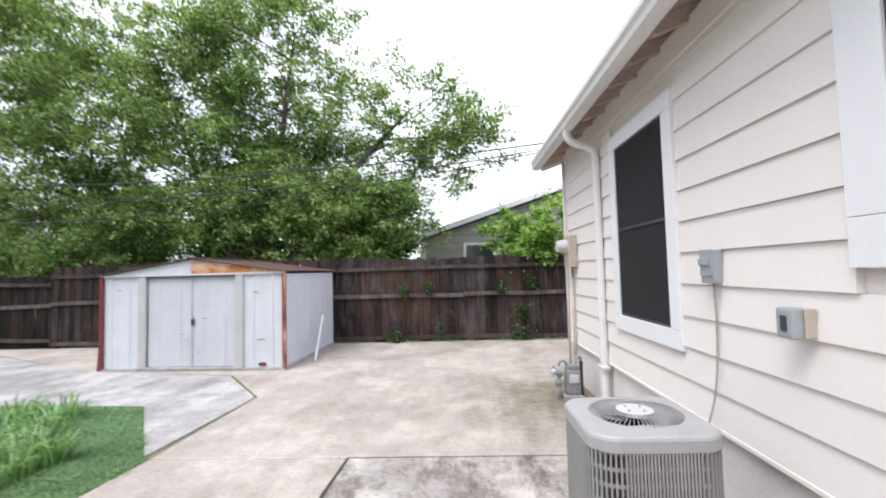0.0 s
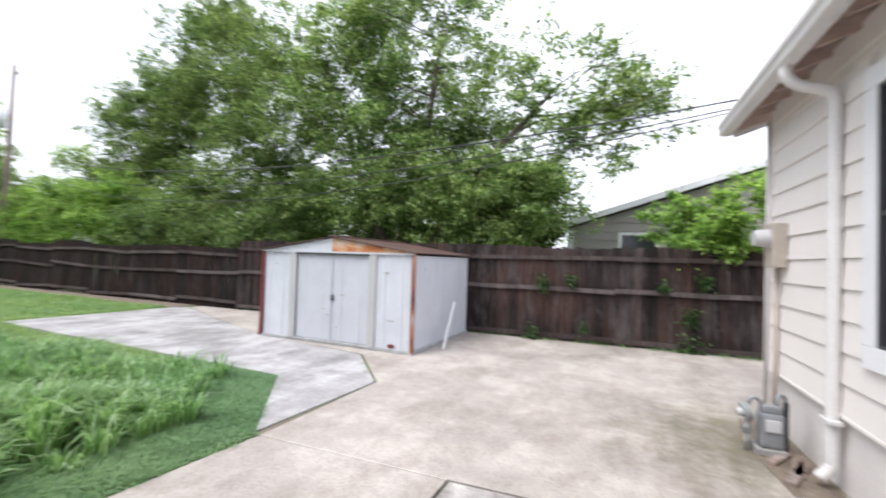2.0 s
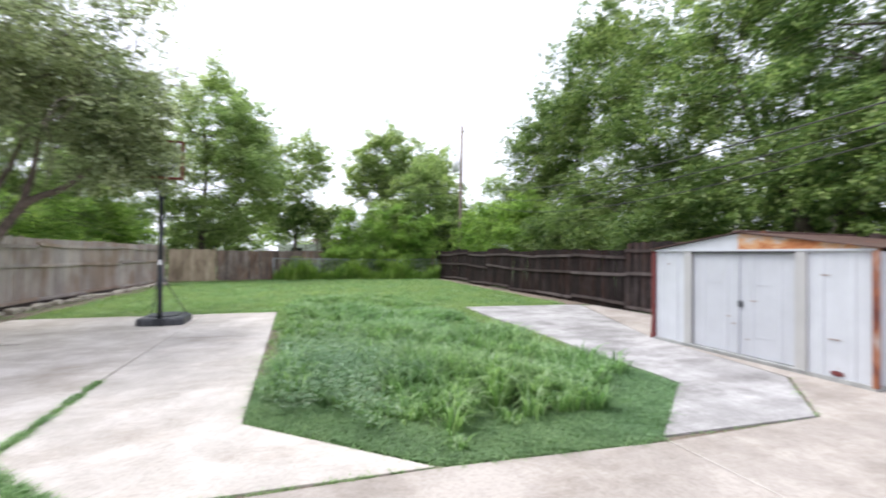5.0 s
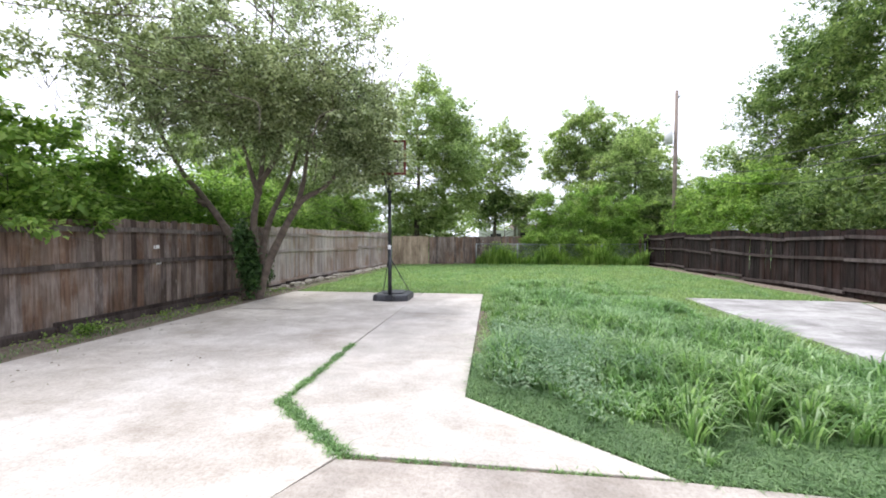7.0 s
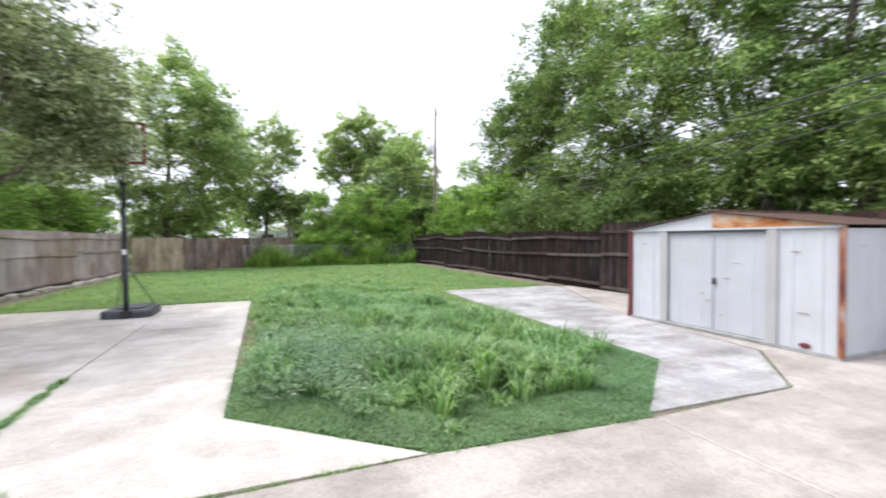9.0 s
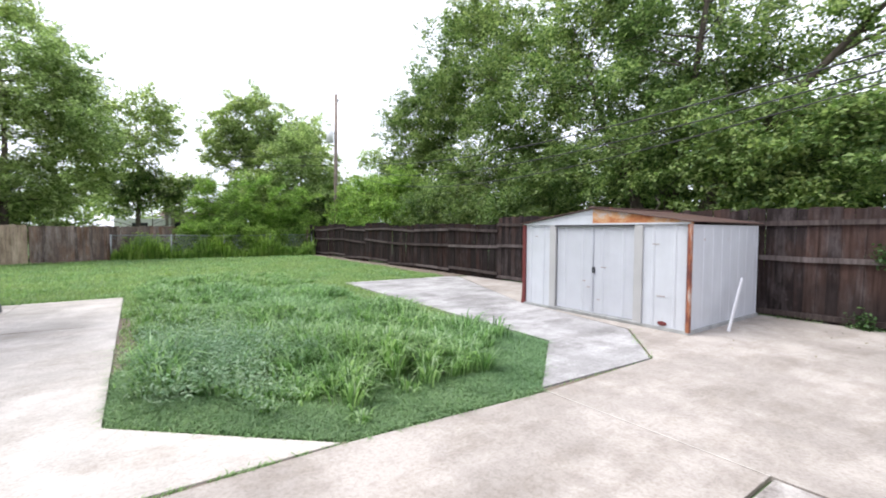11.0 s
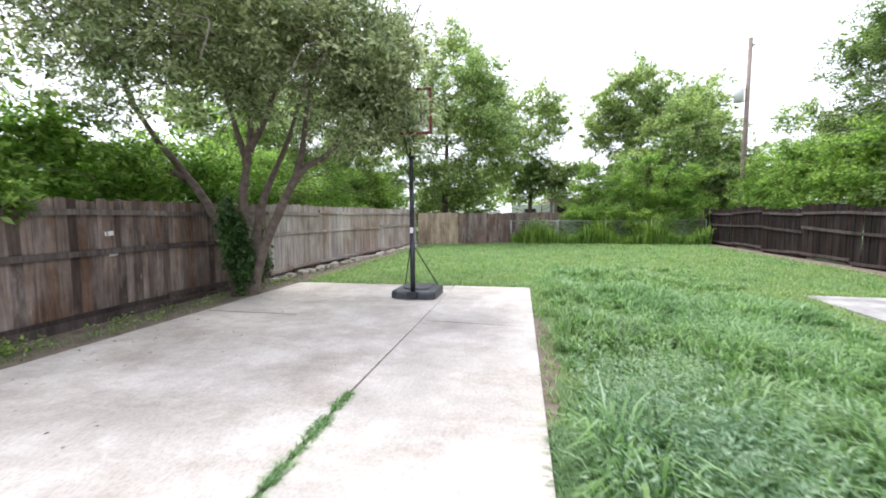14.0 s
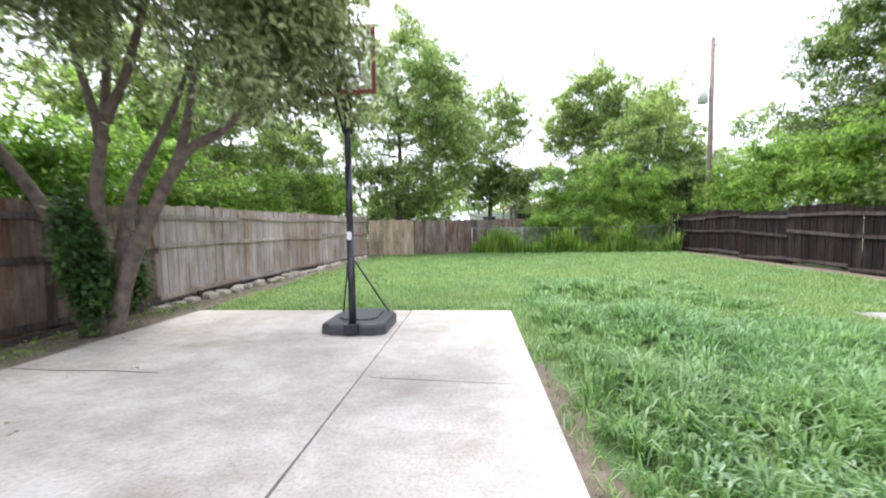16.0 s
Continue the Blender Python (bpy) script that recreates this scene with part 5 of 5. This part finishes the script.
tree("bush", (-22.5, 11.0, 0), 3.0, [(-22.6, 11.2, 3.0, 2.0, 0.9, 1.6, 2.4), (-25.4, 11.4, 2.5, 1.6, 0.9, 1.5, 2), (-19.3, 11.1, 2.9, 1.7, 0.8, 1.6, 2)], 44000, 0.15, M_LEAF_BRIGHT, M_BARK_DARK, "bright yellow-green thicket behind the fence", 5, 0.06, None, 12, category="bush", hollow=0.4, lite=True)
tree("bush", (0.9, 10.9, 0), 2.4, [(1.15, 10.3, 2.15, 0.9, 0.45, 0.6, 3), (2.1, 10.8, 2.4, 0.8, 0.5, 0.9, 1.5)], 9000, 0.13, M_LEAF_BRIGHT, M_BARK_DARK, "bright green bush spilling over the back fence", 6, 0.04, None, 10, 0.16, 30, category="bush", hollow=0.5)
tree("oak_tree", (-34, 7.6, 0), 10, [(-34, 7.4, 9.0, 2.0, 2.3, 2.6, 4), (-34, 10.6, 8.3, 2.0, 1.9, 1.8, 2.6), (-34, 5.2, 7.8, 1.8, 1.3, 2.2, 1.6), (-34, 7.0, 5.0, 1.8, 2.4, 1.8, 1.6)], 48000, 0.22, M_LEAF_FAR, M_BARK_DARK, "tall grey-green oak tree in the distance", 7, 0.24, None, 26, 0.38, 26, hollow=0.5, lite=True)
tree("oak_tree", (-31, 9.8, 0), 8, [(-31, 9.8, 5.6, 2.2, 2.7, 2.9, 5), (-31, 12.4, 4.0, 2.0, 1.6, 2.0, 2), (-31, 17, 5.5, 3, 3, 2.8, 3), (-29.5, 7.2, 3.6, 1.2, 1.5, 2.0, 2), (-31, 10.5, 2.2, 2.0, 3.5, 2.0, 3)], 70000, 0.2, M_LEAF_FAR, M_BARK_DARK, "light green tree beside the utility pole", 8, 0.2, None, 24, 0.36, 26, hollow=0.5, lite=True)
tree("sapling_thicket", (-27.4, 5.0, 0), 3.2, [(-27.4, 4.0, 2.5, 0.8, 1.1, 2.1, 3), (-26.35, 3.2, 1.1, 0.35, 0.9, 1.0, 2), (-27.2, 6.4, 2.6, 0.8, 1.7, 2.3, 3), (-26.3, 1.0, 0.6, 0.4, 1.3, 0.55, 1), (-27.4, 8.6, 2.2, 0.8, 1.2, 2.0, 2), (-26.2, 5.0, 1.0, 0.4, 2.0, 0.9, 2), (-26.7, 5.4, 1.1, 0.35, 3.9, 1.0, 4)], 74000, 0.17, M_LEAF_BRIGHT, M_BARK_DARK, "bright green sapling thicket at the chain link fence", 9, 0.05, None, 18, 0.24, 24, 0.3, category="bush", hollow=0.3, lite=True)
tree("pecan_tree", (-27.0, -4.4, 0), 10, [(-27.0, -3.8, 8.9, 2.3, 2.3, 3.0, 5), (-26.6, -1.9, 6.6, 1.9, 1.6, 2.8, 3), (-26.6, -6.4, 5.4, 2.2, 2.2, 2.6, 3), (-27.0, -3.5, 3.4, 1.5, 3.2, 1.5, 3)], 76000, 0.175, M_LEAF_FAR, M_BARK_DARK, "tall light green pecan tree at the yard's end", 10, 0.22, None, 30, 0.32, 26, hollow=0.5, lite=True)
tree("pecan_tree", (-32, 0.4, 0), 8, [(-32, 1.2, 7.2, 1.8, 1.7, 2.3, 4), (-32, -1.4, 5.6, 2, 2, 2.4, 2.4), (-32.5, 1.0, 4.0, 1.5, 2.6, 1.8, 2.4), (-32.5, -1.0, 3.6, 1.5, 3.0, 2.0, 2.4), (-30.5, -0.6, 6.2, 1.2, 1.6, 2.4, 1.6)], 23000, 0.21, M_LEAF_FAR, M_BARK_DARK, "light green tree in the distance", 11, 0.18, None, 20, 0.36, 26, hollow=0.5, lite=True)
tree("privet_tree", (-10.05, -5.3, 0), 7.5, [(-9.6, -4.6, 5.8, 2.8, 2.4, 2.7, 8), (-7.2, -5.8, 5.9, 2.2, 1.8, 2.0, 3.6), (-5.4, -6.6, 5.4, 2.0, 1.3, 1.6, 2.2), (-9.2, -6.9, 4.9, 2.0, 1.3, 1.6, 3.2), (-8.5, -3.9, 4.3, 1.3, 1.2, 1.1, 4), (-9.9, -2.7, 4.4, 1.3, 1.25, 1.4, 4.2), (-8.2, -5.2, 4.5, 1.8, 1.4, 1.3, 4), (-12.2, -4.3, 4.7, 1.8, 1.7, 1.6, 3.5), (-9.1, -2.2, 3.6, 0.4, 0.5, 0.9, 3.2), (-10.2, -2.0, 3.2, 0.5, 0.4, 0.5, 0.6)],
     106000, 0.1, M_LEAF_GREY, M_BARK, "multi-stemmed grey-green tree with ivy at its foot", 12, 0.125,
     [[(0.0, -0.05, -0.1), (0.1, -0.15, 0.8), (0.1, -0.5, 1.65), (0.15, -1.15, 2.55), (0.2, -1.6, 3.1), (0.5, -2.0, 4.2), (0.8, -2.1, 5.6)],
      [(0.15, -1.0, 2.3), (0.35, -1.7, 2.6), (0.7, -2.5, 2.9), (1.4, -3.2, 3.6)],
      [(-0.05, 0.06, -0.1), (-0.05, 0.08, 1.0), (0.0, 0.14, 2.0), (0.0, 0.3, 2.8), (0.1, 0.55, 4.4), (0.2, 0.8, 7.0)],
      [(0.0, 0.26, 2.55), (-0.15, -0.05, 3.2), (-0.2, -0.4, 4.3), (0.0, -0.8, 6.2)],
      [(0.0, 0.3, 2.8), (0.15, 0.8, 3.4), (0.4, 1.4, 4.6), (0.5, 1.6, 5.8)],
      [(-0.1, 0.14, -0.1), (-0.12, 0.36, 0.7), (-0.12, 0.72, 1.45), (-0.15, 1.25, 2.35), (-0.2, 1.85, 2.72), (0.0, 2.5, 3.4), (0.1, 2.9, 4.5)],
      [(-0.15, 1.15, 2.2), (-0.2, 1.32, 2.9), (-0.3, 1.4, 3.8), (-0.4, 1.6, 5.2)],
      [(-0.3, -0.1, 0.0), (-0.35, 0.1, 1.0), (-0.4, 0.35, 2.0), (-0.8, 0.7, 3.2), (-1.4, 0.9, 5.0)]], 190, 0.25, 28, 0.42, hollow=0.6, clear=(1.7, 3.4))
rng = np.random.default_rng(21)
iv = thing("ivy", pose(-10.0, -5.25, 0), "dark green ivy climbing the tree trunk", "ivy")
for x0, x1, h0, h1, wd, nn in ((0.0, 0.15, 0.45, 1.7, 0.13, 34), (0.1, 0.1, 0.55, 1.55, 0.16, 40), (0.1, 0.3, 0.5, 1.2, 0.14, 14), (-0.1, -0.05, 0.6, 1.3, 0.1, 6), (-0.6, -0.9, 0.3, 1.0, 0.07, 6), (0.2, 0.35, 0.9, 1.5, 0.12, 8)):
    cl = rng.uniform(size=(nn, 1)) * np.array([[x1 - x0, -0.22, h1 - h0]]) + np.array([x0, 0.12, h0]) + rng.normal(size=(nn, 3)) * np.array([wd * 0.7, wd * 0.5, 0.1])
    pts = np.repeat(cl, 70, 0) + rng.normal(size=(nn * 70, 3)) * np.array([0.06, 0.06, 0.12])
    leaves("ivy_leaves", pts[pts[:, 2] > 0.05], 0.085, M_IVY, iv, rng, 0.7, 0.75)
tree("bush", (-12.5, -7.6, 0), 3, [(-12.5, -7.6, 2.4, 2.0, 0.9, 1.1, 3), (-15.5, -7.9, 2.2, 1.8, 0.9, 1.1, 3), (-19.0, -7.8, 2.2, 1.8, 0.9, 1.0, 2), (-9.4, -7.6, 2.3, 1.6, 0.8, 1.0, 2), (-23.2, -7.4, 2.4, 2.0, 0.9, 1.3, 3), (-27.5, -8.4, 2.6, 2.2, 1.0, 1.6, 3)], 80000, 0.135, M_LEAF_BRIGHT, M_BARK_DARK, "bright green shrubs behind the grey fence", 13, 0.06, None, 20, category="bush", lite=True)
tree("mulberry_tree", (-6.0, -8.2, 0), 4.5, [(-5.8, -7.1, 2.75, 1.6, 0.8, 1.0, 5), (-3.2, -7.2, 2.7, 1.5, 0.8, 1.0, 3), (-7.4, -7.2, 2.5, 1.0, 0.7, 0.9, 1.6), (-6.1, -6.25, 2.0, 0.9, 0.25, 0.35, 1)], 22000, 0.135, M_LEAF_BRIGHT, M_BARK_DARK, "bright green tree leaning over the fence", 14, 0.07, None, 24, 0.24, 40, hollow=0.2)
tree("elm_tree", (-20.5, -9.6, 0), 6.5, [(-20.5, -9.6, 5.0, 2.6, 2.0, 2.3, 4), (-17.0, -10.5, 4.8, 2.4, 2.0, 2.2, 3), (-24.3, -8.7, 3.8, 2.2, 1.6, 2.4, 4)], 64000, 0.18, M_LEAF_FAR, M_BARK_DARK, "light green elm beyond the grey fence", 15, 0.16, None, 24, lite=True)

tree("thicket", (-8.0, 15.6, 0), 3.5, [(-4.0, 15.6, 2.6, 2.2, 0.9, 2.4, 3), (-8.5, 15.6, 2.8, 3.0, 0.9, 2.8, 4), (-14.0, 15.4, 2.6, 3.2, 0.9, 2.6, 4), (-20.0, 15.2, 2.4, 3.4, 0.9, 2.4, 4)], 80000, 0.22, M_LEAF_ELM, M_BARK_DARK, "dark green undergrowth behind the elm trees", 17, 0.06, None, 20, 0.34, 26, category="thicket", hollow=0.2, lite=True)
tree("thicket", (-29.5, 1.0, 0), 3.5, [(-29.5, -5.0, 1.7, 0.9, 2.7, 1.9, 3), (-29.8, 1.6, 0.5, 0.7, 2.0, 0.5, 1), (-31.5, 1.2, 3.9, 0.6, 2.6, 1.3, 2), (-29.3, 7.2, 2.4, 0.9, 2.6, 2.4, 4), (-29.0, 11.0, 2.4, 0.9, 3.0, 2.4, 4)], 70000, 0.2, M_LEAF_ELM, M_BARK_DARK, "green undergrowth beyond the chain link fence", 18, 0.06, None, 20, 0.34, 26, category="thicket", hollow=0.2, lite=True)
tree("thicket", (-14.0, -9.6, 0), 3, [(-22.0, -9.0, 1.8, 2.2, 0.9, 1.7, 3), (-16.5, -9.4, 1.7, 3.0, 0.9, 1.5, 3), (-11.0, -9.6, 1.6, 3.0, 0.9, 1.4, 3), (-5.5, -9.8, 1.6, 3.0, 0.9, 1.4, 3)], 50000, 0.19, M_LEAF_BRIGHT, M_BARK_DARK, "green undergrowth behind the grey fence", 19, 0.06, None, 20, 0.34, 26, category="thicket", hollow=0.2, lite=True)

# ---- far woods ----
rng = np.random.default_rng(31)
bl = []
for k in range(26):
    an = radians(20 + 250 * k / 25)
    bl.append((-12 + 48 * math.cos(an), 4 + 42 * math.sin(an), 2.6, 5.5, 5.5, 3.4, 1))
pts, out, cc, _ = crown_points(rng, bl, 48000, 1.0, 24)
fw = thing("far_woods", pose(0, 0, 0), "hazy green tree line far behind the yards", "woods", kind="stuff")
leaves("foliage", pts[pts[:, 2] > 0], 0.55, M_LEAF_FAR, fw, rng, 0.2, 0.6, out[pts[:, 2] > 0], lite=True)

# ---- grass ----
LAWN = [(-26.2, 8.62), (-26.2, -5.3), (-11.75, -4.9), (-11.75, 0.33), (-4.25, 0.44), (-3.04, 1.86), (-2.92, 3.72), (-2.99, 3.77), (-4.13, 5.14), (-11.66, 5.25), (-11.5, 8.6), (-11.9, 8.72)]
rng = np.random.default_rng(41)


def tall_share(q):
    """How far the unmown part reaches: 0 on the low strip along the slabs, 1 inside."""
    x, y = q[:, 0], q[:, 1]
    e = np.clip((y - 0.5 - 0.1 * ((x > -9.2) & (x < -6))) / 0.4, 0, 1) * np.clip((4.95 - y) / np.where(x < -7.5, 2.2, 0.9), 0, 1)
    lim = np.where(y < 1.9, -4.2 + (y - 0.42) * 0.8, np.where(y > 3.7, -3.1 - (y - 3.7) * 0.85, -2.95))
    ragged = 0.18 * np.sin(y * 4.3) + 0.12 * np.sin(y * 9.1 + 1)
    return e * np.clip((lim - 0.5 + ragged - x) / 0.45, 0, 1) * np.clip((x + 17) / 7, 0, 1)


def swell(q):
    """Slow waves of taller and lower growth."""
    x, y = q[:, 0], q[:, 1]
    return 0.5 + 0.25 * np.sin(x * 2.3 + 1.7 * np.sin(y * 1.3)) + 0.25 * np.sin(y * 3.1 + 1.3 * np.sin(x * 1.7) + 0.6)


xy = np.stack([rng.uniform(-26.2, -2.9, 300000), rng.uniform(-5.3, 9.3, 300000)], 1)
near = np.exp(-((xy[:, 0] + 3) / 13) ** 2)
bare = (np.abs(xy[:, 1] - 0.5) < 0.22 + 0.1 * np.sin(xy[:, 0] * 5)) & (xy[:, 0] > -9.2) & (xy[:, 0] < -6.0) & (rng.uniform(size=len(xy)) < 0.6)
strip_zone = (xy[:, 0] > -5.6) & (xy[:, 1] > 0.3) & (xy[:, 1] < 5.3)
xy = xy[~bare & ~strip_zone & inside(xy, LAWN) & (rng.uniform(size=len(xy)) < 0.25 + 0.75 * near)]
hh = 0.05 * (1 + 0.5 * np.sin(xy[:, 0] * 1.7 + np.sin(xy[:, 1] * 1.1) * 2) * np.cos(xy[:, 1] * 1.9)) + 0.02
blades("lawn_grass", xy, hh, 0.0125, M_GRASS_SHORT, "short green lawn grass", rng, 1.3, z=GZ, simple=True)
# low dark cover along the slab edges
gx = np.stack([rng.uniform(-5.7, -2.9, 88000), rng.uniform(0.3, 5.2, 88000)], 1)
gx = gx[inside(gx, LAWN) & (tall_share(gx) < 0.75)]
blades("ground_cover", gx, 0.042 + 0.02 * swell(gx * 3), 0.0105, M_GROUNDCOVER, "low dark green ground cover along the slabs", rng, 1.5, z=GZ, simple=True)
bp = part("bare_patch", prism([(-9.2, 0.33), (-5.6, 0.4), (-5.7, 0.45), (-6.2, 0.55), (-6.6, 0.5), (-7.1, 0.6), (-7.5, 0.52), (-8.0, 0.66), (-8.4, 0.6), (-8.7, 0.5), (-9.1, 0.46)], -0.1, GZ + 0.008), M_SOIL)
tagged(bp, "bare soil patch at the edge of the court", "soil", kind="structure")
# long tufts: each one fans out of its root
tc = np.stack([rng.uniform(-15.5, -3.2, 3000), rng.uniform(0.4, 5.1, 3000)], 1)
share = tall_share(tc)
pick = (rng.uniform(size=len(tc)) < share * (0.4 + 0.6 * swell(tc))) & inside(tc, LAWN)
tc, share = tc[pick], share[pick]
per = 46
toff = rng.normal(size=(len(tc) * per, 2)) * np.repeat(rng.uniform(0.03, 0.075, len(tc)), per)[:, None]
txy = np.repeat(tc, per, 0) + toff
front = np.exp(-((tc[:, 0] + 4.6) / 1.6) ** 2)
th = np.repeat((0.11 + (0.22 + 0.12 * front) * swell(tc) * rng.uniform(0.6, 1.2, len(tc))) * np.clip(share + 0.35, 0, 1), per)
ok = inside(txy, LAWN)
blades("long_grass", txy[ok], th[ok], 0.019, M_GRASS, "long unmown grass tufts bending over", rng, 0.62, z=GZ, away=unit(toff[ok]) * 0.9)
# scattered low tufts over the rest of the lawn
sc = np.stack([rng.uniform(-25, -5, 1100), rng.uniform(-4.8, 8.6, 1100)], 1)
sc = sc[inside(sc, LAWN) & ~((sc[:, 0] > -13.5) & (np.abs(sc[:, 1] - 5.0) < 0.8))]
sxy = np.repeat(sc, 22, 0) + rng.normal(size=(len(sc) * 22, 2)) * 0.12
sxy = sxy[inside(sxy, LAWN)]
blades("lawn_tufts", sxy, 0.11, 0.012, M_GRASS, "scattered taller grass tufts on the lawn", rng, 0.8, z=GZ)
# pale broad-leaved weeds
wc = np.stack([rng.normal(-5.25, 0.62, 460), rng.normal(1.15, 0.42, 460)], 1)
wc = wc[inside(wc, LAWN) & inside(wc - np.array([0.0, 0.22]), LAWN) & inside(wc + np.array([0.25, 0.0]), LAWN)]
wp = np.repeat(np.concatenate([wc, rng.uniform(0.08, 0.32, (len(wc), 1))], 1), 34, 0) + rng.normal(size=(len(wc) * 34, 3)) * np.array([0.06, 0.06, 0.045])
wd = thing("pale_weeds", pose(0, 0, 0), "pale silvery weeds among the long grass", "weeds", kind="stuff")
leaves("weed_leaves", wp, 0.05, M_WEED_PALE, wd, rng, -0.35, 0.26)


def joint_weeds(line, n, height, width, label, spread=0.03):
    seg = np.array(line)
    k = rng.integers(0, len(seg) - 1, n)
    f = rng.uniform(size=(n, 1))
    keep = np.sin(f[:, 0] * 31 + k * 2.3) + np.sin(f[:, 0] * 13 + k) > -0.5
    k, f = k[keep], f[keep]
    p = seg[k] * (1 - f) + seg[k + 1] * f + rng.normal(size=(len(k), 2)) * spread
    return blades("joint_weeds", p, height, width, M_GRASS, label, rng, 1.1, category="weeds", z=-0.02)


joint_weeds([(-6.0, -1.28), (-4.9, -1.24), (-3.89, -1.21)], 2300, 0.045, 0.008, "green weeds filling the slab joint", 0.024)
joint_weeds([(-3.92, -1.22), (-3.5, -0.8), (-3.06, -0.34)], 2200, 0.05, 0.008, "green weeds filling the widest slab joint", 0.034)
joint_weeds([(-3.06, -0.34), (-3.03, 0.6), (-3.02, 1.8)], 800, 0.03, 0.006, "thin weeds in the slab joint", 0.014)
joint_weeds([(-2.95, 3.76), (-2.91, 4.7), (-2.9, 5.55)], 120, 0.028, 0.006, "thin weeds in the slab joint", 0.014)
joint_weeds([(-2.9, 5.55), (-3.4, 6.1), (-3.9, 6.7)], 120, 0.04, 0.008, "weeds in the joint before the shed", 0.03)
joint_weeds([(-4.5, -5.35), (-7, -5.4), (-9.3, -5.4), (-12, -5.3), (-16, -5.2)], 1300, 0.06, 0.009, "scattered weeds along the fence foot", 0.14)
leafy = thing("low_weeds", pose(0, 0, 0), "broad-leaved weeds on the soil by the fence", "weeds", kind="stuff")
lc = np.stack([rng.uniform(-12, -5, 45), rng.uniform(-5.75, -5.2, 45), rng.uniform(0.01, 0.06, 45)], 1)
lc = np.concatenate([lc, np.stack([rng.normal(-6.1, 0.2, 26), rng.normal(-5.6, 0.1, 26), rng.uniform(0.02, 0.12, 26)], 1)])
lp = np.repeat(lc, 16, 0) + rng.normal(size=(len(lc) * 16, 3)) * np.array([0.07, 0.06, 0.025])
leaves("weed_leaves", lp[lp[:, 2] > -0.01], 0.05, M_LEAF_BRIGHT, leafy, rng, -0.1, 0.6)
joint_weeds([(2.0, 9.8), (-0.5, 9.72), (-3.0, 9.6)], 420, 0.09, 0.01, "weeds along the back fence foot", 0.05)
for q, s, nn in (((-1.7, 9.66, 1.12), 0.13, 170), ((-1.15, 9.69, 1.2), 0.1, 120), ((0.45, 9.8, 1.15), 0.09, 110), ((1.1, 9.83, 1.25), 0.13, 170), ((0.9, 9.82, 0.62), 0.14, 190), ((-0.9, 9.7, 0.3), 0.09, 90), ((-1.9, 9.6, 0.12), 0.14, 160), ((0.9, 9.78, 0.12), 0.2, 190)):
    vp = np.array(q) + rng.normal(size=(nn, 3)) * np.array([s * 0.55, 0.03, s * 0.6])
    vp[:, 1] = np.minimum(vp[:, 1], q[1] + 0.0)
    vp[:, 2] = np.maximum(vp[:, 2], 0.03)
    vo = thing("fence_vine", pose(*q), "small green vine growing through the fence", "vine", "fence vines")
    leaves("vine_leaves", vp - np.array(q), 0.055, M_IVY, vo, rng, 0.5, 0.75)

# tall weeds along the chain link
tw = np.stack([rng.uniform(-26.6, -25.25, 8000), rng.uniform(-0.6, 8.9, 8000)], 1)
blades("tall_weeds", tw, rng.uniform(0.35, 1.35, len(tw)) * (0.7 + 0.3 * np.sin(tw[:, 1] * 2.2)), 0.035, M_LEAF_BRIGHT, "tall green weeds along the chain link fence", rng, 0.35, category="weeds", z=GZ)
# leaf litter on the slabs
lt = np.concatenate([np.stack([rng.uniform(-3.0, 1.1, 90), 9.55 - np.abs(rng.normal(0, 1.3, 90)), np.full(90, 0.006)], 1),
                     np.stack([rng.uniform(-11, -4, 110), -4.9 + np.abs(rng.normal(0, 1.0, 110)), np.full(110, 0.006)], 1),
                     np.stack([rng.uniform(-12, -5, 500), rng.uniform(-5.9, -5.1, 500), np.full(500, 0.002)], 1)])
lt = lt[(lt[:, 1] > 4.2) | (lt[:, 1] < -1.5)]
litter = thing("leaf_litter", pose(0, 0, 0), "dry brown leaf litter scattered on the ground", "leaf litter", kind="stuff")
flat = rng.uniform(0, 2 * np.pi, len(lt))
leaves("dry_leaves", lt, 0.034, M_LITTER, litter, rng, 0.0, 0.5, out=np.stack([np.cos(flat) * 6, np.sin(flat) * 6, 0 * flat], 1))
